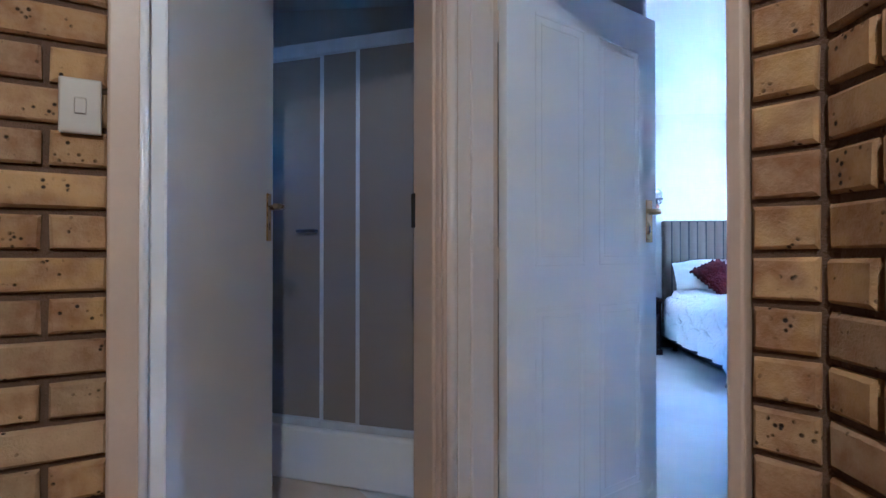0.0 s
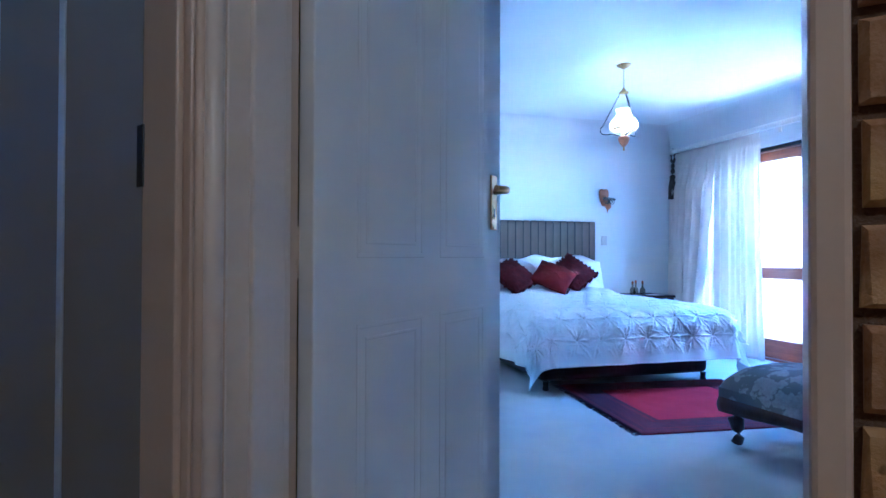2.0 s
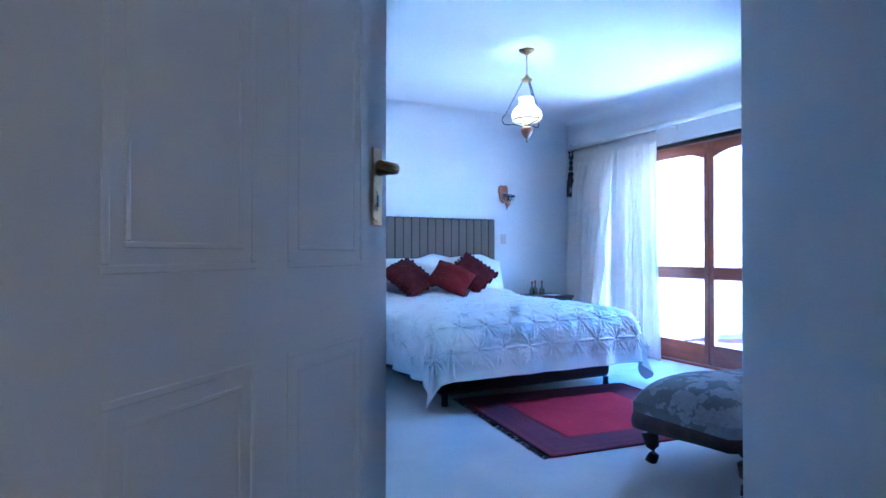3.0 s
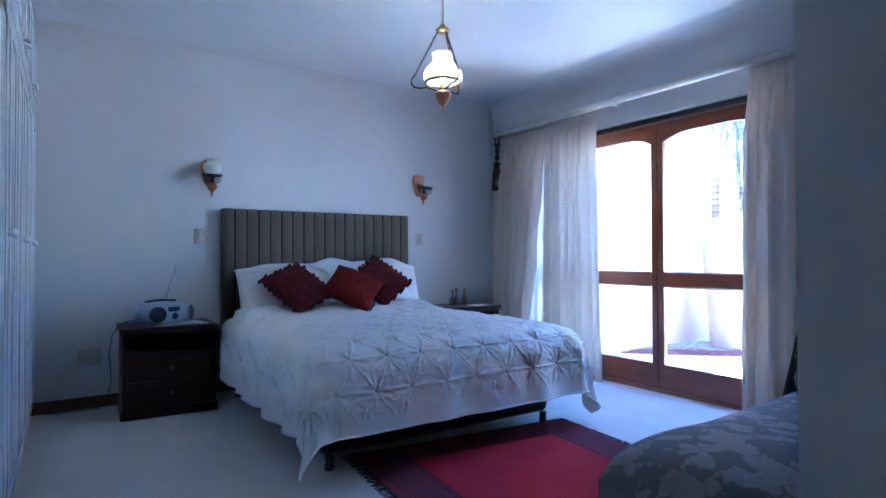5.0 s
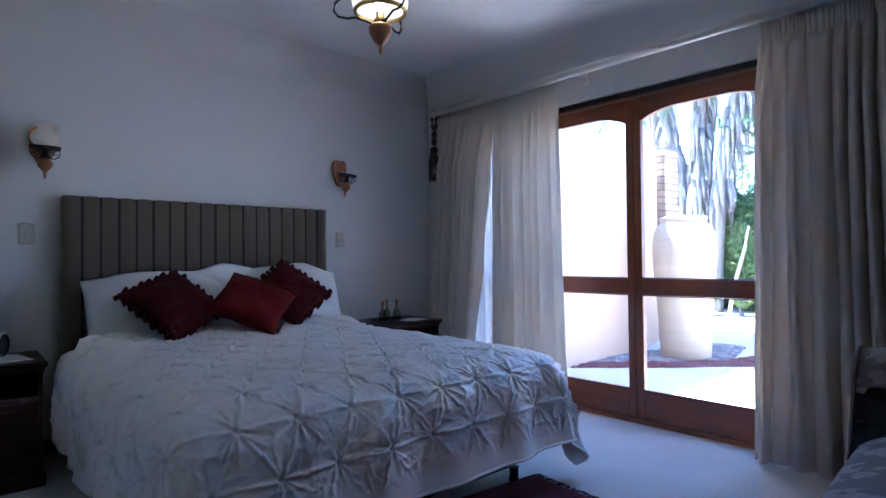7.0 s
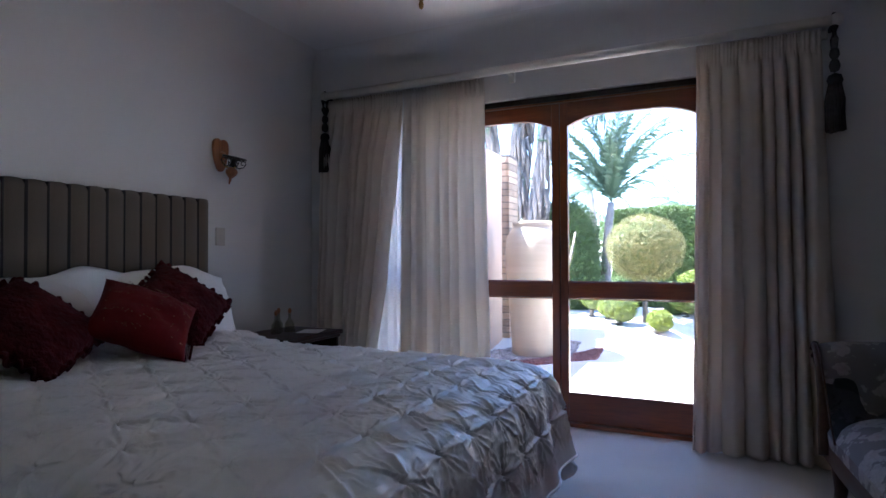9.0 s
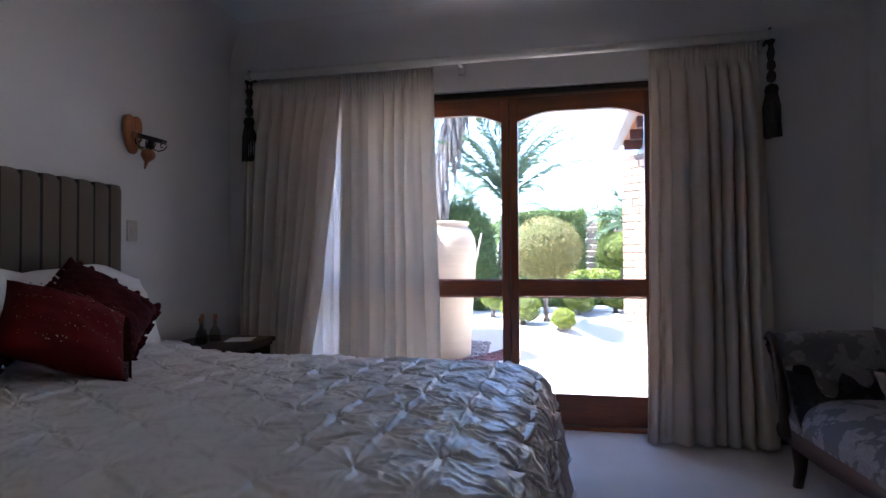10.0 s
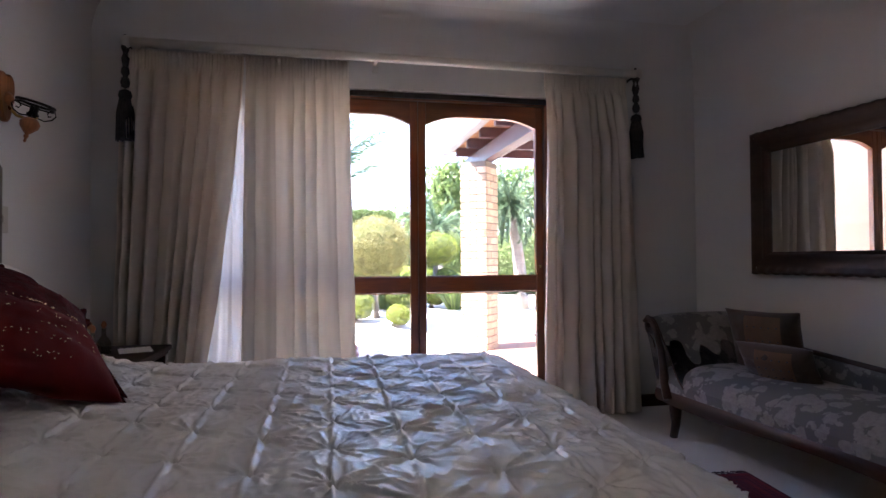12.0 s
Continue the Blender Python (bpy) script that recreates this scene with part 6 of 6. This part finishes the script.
for k in range(13):
    y = -0.6
    while y < 2.4:
        w = rs.uniform(0.25, 0.5)
        part("stone", box(0, 0.3, y, y + w - 0.02, 0.15 * k, 0.15 * k + 0.135, 0.02, 1), SWM, sw, m=pose(rs.uniform(-0.03, 0.03), 0, 0))
        y += w
for i, (x, y) in enumerate(((11.29, 5.33), (10.97, 5.65), (10.64, 4.51), (8.59, 3.52))):
    r = random.Random(90 + i)
    bm = bmesh.new()
    for _ in range(170):
        a, e, ln = r.uniform(0, 6.28), r.uniform(0.8, 1.5), r.uniform(0.38, 0.62)
        d = Vector((math.cos(a) * math.cos(e), math.sin(a) * math.cos(e), math.sin(e)))
        s = Vector((-math.sin(a), math.cos(a), 0)) * 0.014
        b0 = Vector((0.12 * math.cos(a) * r.random(), 0.12 * math.sin(a) * r.random(), 0))
        m1, tp = b0 + d * ln * 0.6, b0 + d * ln + Vector((math.cos(a), math.sin(a), -0.6)) * ln * 0.18
        q = [bm.verts.new(p) for p in (b0 - s, b0 + s, m1 + s, m1 - s, tp)]
        bm.faces.new(q[:4])
        bm.faces.new((q[3], q[2], q[4]))
    tagged(whole("grass_tuft", bm, GREEN, "tuft of strappy green leaves in gravel", "plant", pose(x, y, ground_z(x, y))), group="strap-leaf tufts")

# ---- hall face brick ----
m_, t_, p_ = nodes_of("face_brick")
v_ = coords(t_)
info = t_.nodes.new("ShaderNodeObjectInfo")
off = t_.nodes.new("ShaderNodeVectorMath")
off.operation = "ADD"
sc = t_.nodes.new("ShaderNodeMath")
sc.operation = "MULTIPLY"
sc.inputs[1].default_value = 40
t_.links.new(info.outputs["Random"], sc.inputs[0])
t_.links.new(v_, off.inputs[0])
t_.links.new(sc.outputs[0], off.inputs[1])
w_ = off.outputs[0]
big, mid, fin = noise_of(t_, w_, 9, 2), noise_of(t_, w_, 34, 4), noise_of(t_, w_, 170, 3)
tone = ramp(t_, info.outputs["Random"], [(0.0, (0.42, 0.265, 0.075)), (0.35, (0.50, 0.325, 0.11)), (0.6, (0.36, 0.21, 0.06)), (0.8, (0.46, 0.325, 0.155)), (1.0, (0.29, 0.19, 0.085))])
col = mix_color(t_, ramp(t_, big, [(0.42, 0.0), (0.60, 0.85)]), tone, (0.24, 0.12, 0.045))
col = mix_color(t_, ramp(t_, mid, [(0.4, 0.0), (0.75, 0.5)]), col, (0.52, 0.37, 0.19))
vo = t_.nodes.new("ShaderNodeTexVoronoi")
vo.inputs["Scale"].default_value = 60
t_.links.new(w_, vo.inputs["Vector"])
near = ramp(t_, vo.outputs["Distance"], [(0.18, 1.0), (0.30, 0.0)])
where = ramp(t_, noise_of(t_, w_, 13, 2), [(0.54, 0.0), (0.6, 1.0)])
hole = t_.nodes.new("ShaderNodeMath")
hole.operation = "MULTIPLY"
t_.links.new(near, hole.inputs[0])
t_.links.new(where, hole.inputs[1])
col = mix_color(t_, hole.outputs[0], col, (0.025, 0.015, 0.01))
t_.links.new(col, p_.inputs["Base Color"])
p_.inputs["Roughness"].default_value = 0.9
hgt = t_.nodes.new("ShaderNodeMath")
hgt.operation = "SUBTRACT"
t_.links.new(fin, hgt.inputs[0])
t_.links.new(hole.outputs[0], hgt.inputs[1])
bump_of(t_, p_, hgt.outputs[0], 0.7, 0.004)
BRICK = m_

COURSE, BH, Z0 = 0.0885, 0.0735, 0.0265
rb = random.Random(8)


def brick_mesh(w, seed):
    """One brick, its face in y = 0 looking to -y, with rounded uneven arrises."""
    r = random.Random(seed)
    bm = bmesh.new()
    b = 0.006
    pts = [(b, 0.0, b), (w - b, 0.0, b), (w - b, 0.0, BH - b), (b, 0.0, BH - b)]
    rim = [(0, 0.007, 0), (w, 0.007, 0), (w, 0.007, BH), (0, 0.007, BH)]
    bak = [(0, 0.07, 0), (w, 0.07, 0), (w, 0.07, BH), (0, 0.07, BH)]
    rows = [[bm.verts.new(Vector(p) + Vector((r.uniform(-0.002, 0.002), r.uniform(-0.001, 0.001), r.uniform(-0.002, 0.002)))) for p in ring] for ring in (pts, rim, bak)]
    bm.faces.new(rows[0])
    for a, c in zip(rows, rows[1:]):
        for k in range(4):
            bm.faces.new((a[k], a[(k + 1) % 4], c[(k + 1) % 4], c[k]))
    bmesh.ops.recalc_face_normals(bm, faces=bm.faces[:])
    me = bpy.data.meshes.new("brick")
    bm.to_mesh(me)
    bm.free()
    me.materials.append(BRICK)
    return me


FULL, HALF, HEADER = [brick_mesh(0.232, s) for s in range(5)], [brick_mesh(0.104, 20 + s) for s in range(4)], [brick_mesh(0.104, 40 + s) for s in range(3)]


def lay(parent, spans, local):
    """Lays courses in the plane of local (x along the wall, -y out of it)."""
    for k in range(30):
        z = Z0 + COURSE * k
        if z + BH > CEIL_Z - 0.02:
            break
        for x, meshes in spans(k):
            ob = new("brick", rb.choice(meshes))
            ob.parent = parent
            ob.matrix_basis = local @ pose(x, rb.uniform(-0.002, 0.002), z + rb.uniform(-0.0015, 0.0015), rb.uniform(-0.4, 0.4), rb.uniform(-0.35, 0.35), 0)


def left_spans(k):
    # from the frame outward; local x runs towards the frame
    x = -0.232 if k % 2 else -0.104
    out = [(x, FULL if k % 2 else HALF)]
    for _ in range(3):
        x -= 0.248
        out.append((x, FULL))
    return out


core = setting("wall_brick_west", box(0.862, 2.4, -0.074, -0.016, 0, CEIL_Z), MORTAR, "face brick hall wall with dark raked joints", BATH)
# local frame of BATH turned round, so that x runs to the frame and -y into the hall
lay(core, left_spans, pose(0.868, 0.0, 0, 0, 0, 180) @ pose(0, 0, 0))
core2 = setting("wall_brick_door", box(0.844, 0.985, 0.016, 0.074, 0, CEIL_Z), MORTAR, "narrow face brick return beside the door frame", DOOR)
lay(core2, lambda k: [(0.0, HEADER)], pose(0.85, 0.0, 0))
CORNER = R + UD * 0.972
core3 = setting("wall_brick_east", box(0.016, 0.07, -2.4, 0.0, 0, CEIL_Z), MORTAR, "face brick hall wall with dark raked joints", pose(CORNER.x, CORNER.y, 0, 0, 0, 4))


def right_spans(k):
    x = -0.01
    out = [(x, HALF if k % 2 else FULL)]
    x += 0.12 if k % 2 else 0.248
    for _ in range(2):
        out.append((x, FULL))
        x += 0.248
    return out


lay(core3, right_spans, pose(0, 0, 0, 0, 0, -90))
hs = plate("light_switch", "cream plastic light switch on the brick wall", BATH @ pose(0.918, 0.008, 1.392, 0, 0, 180), 0.078, 0.118, "rocker")
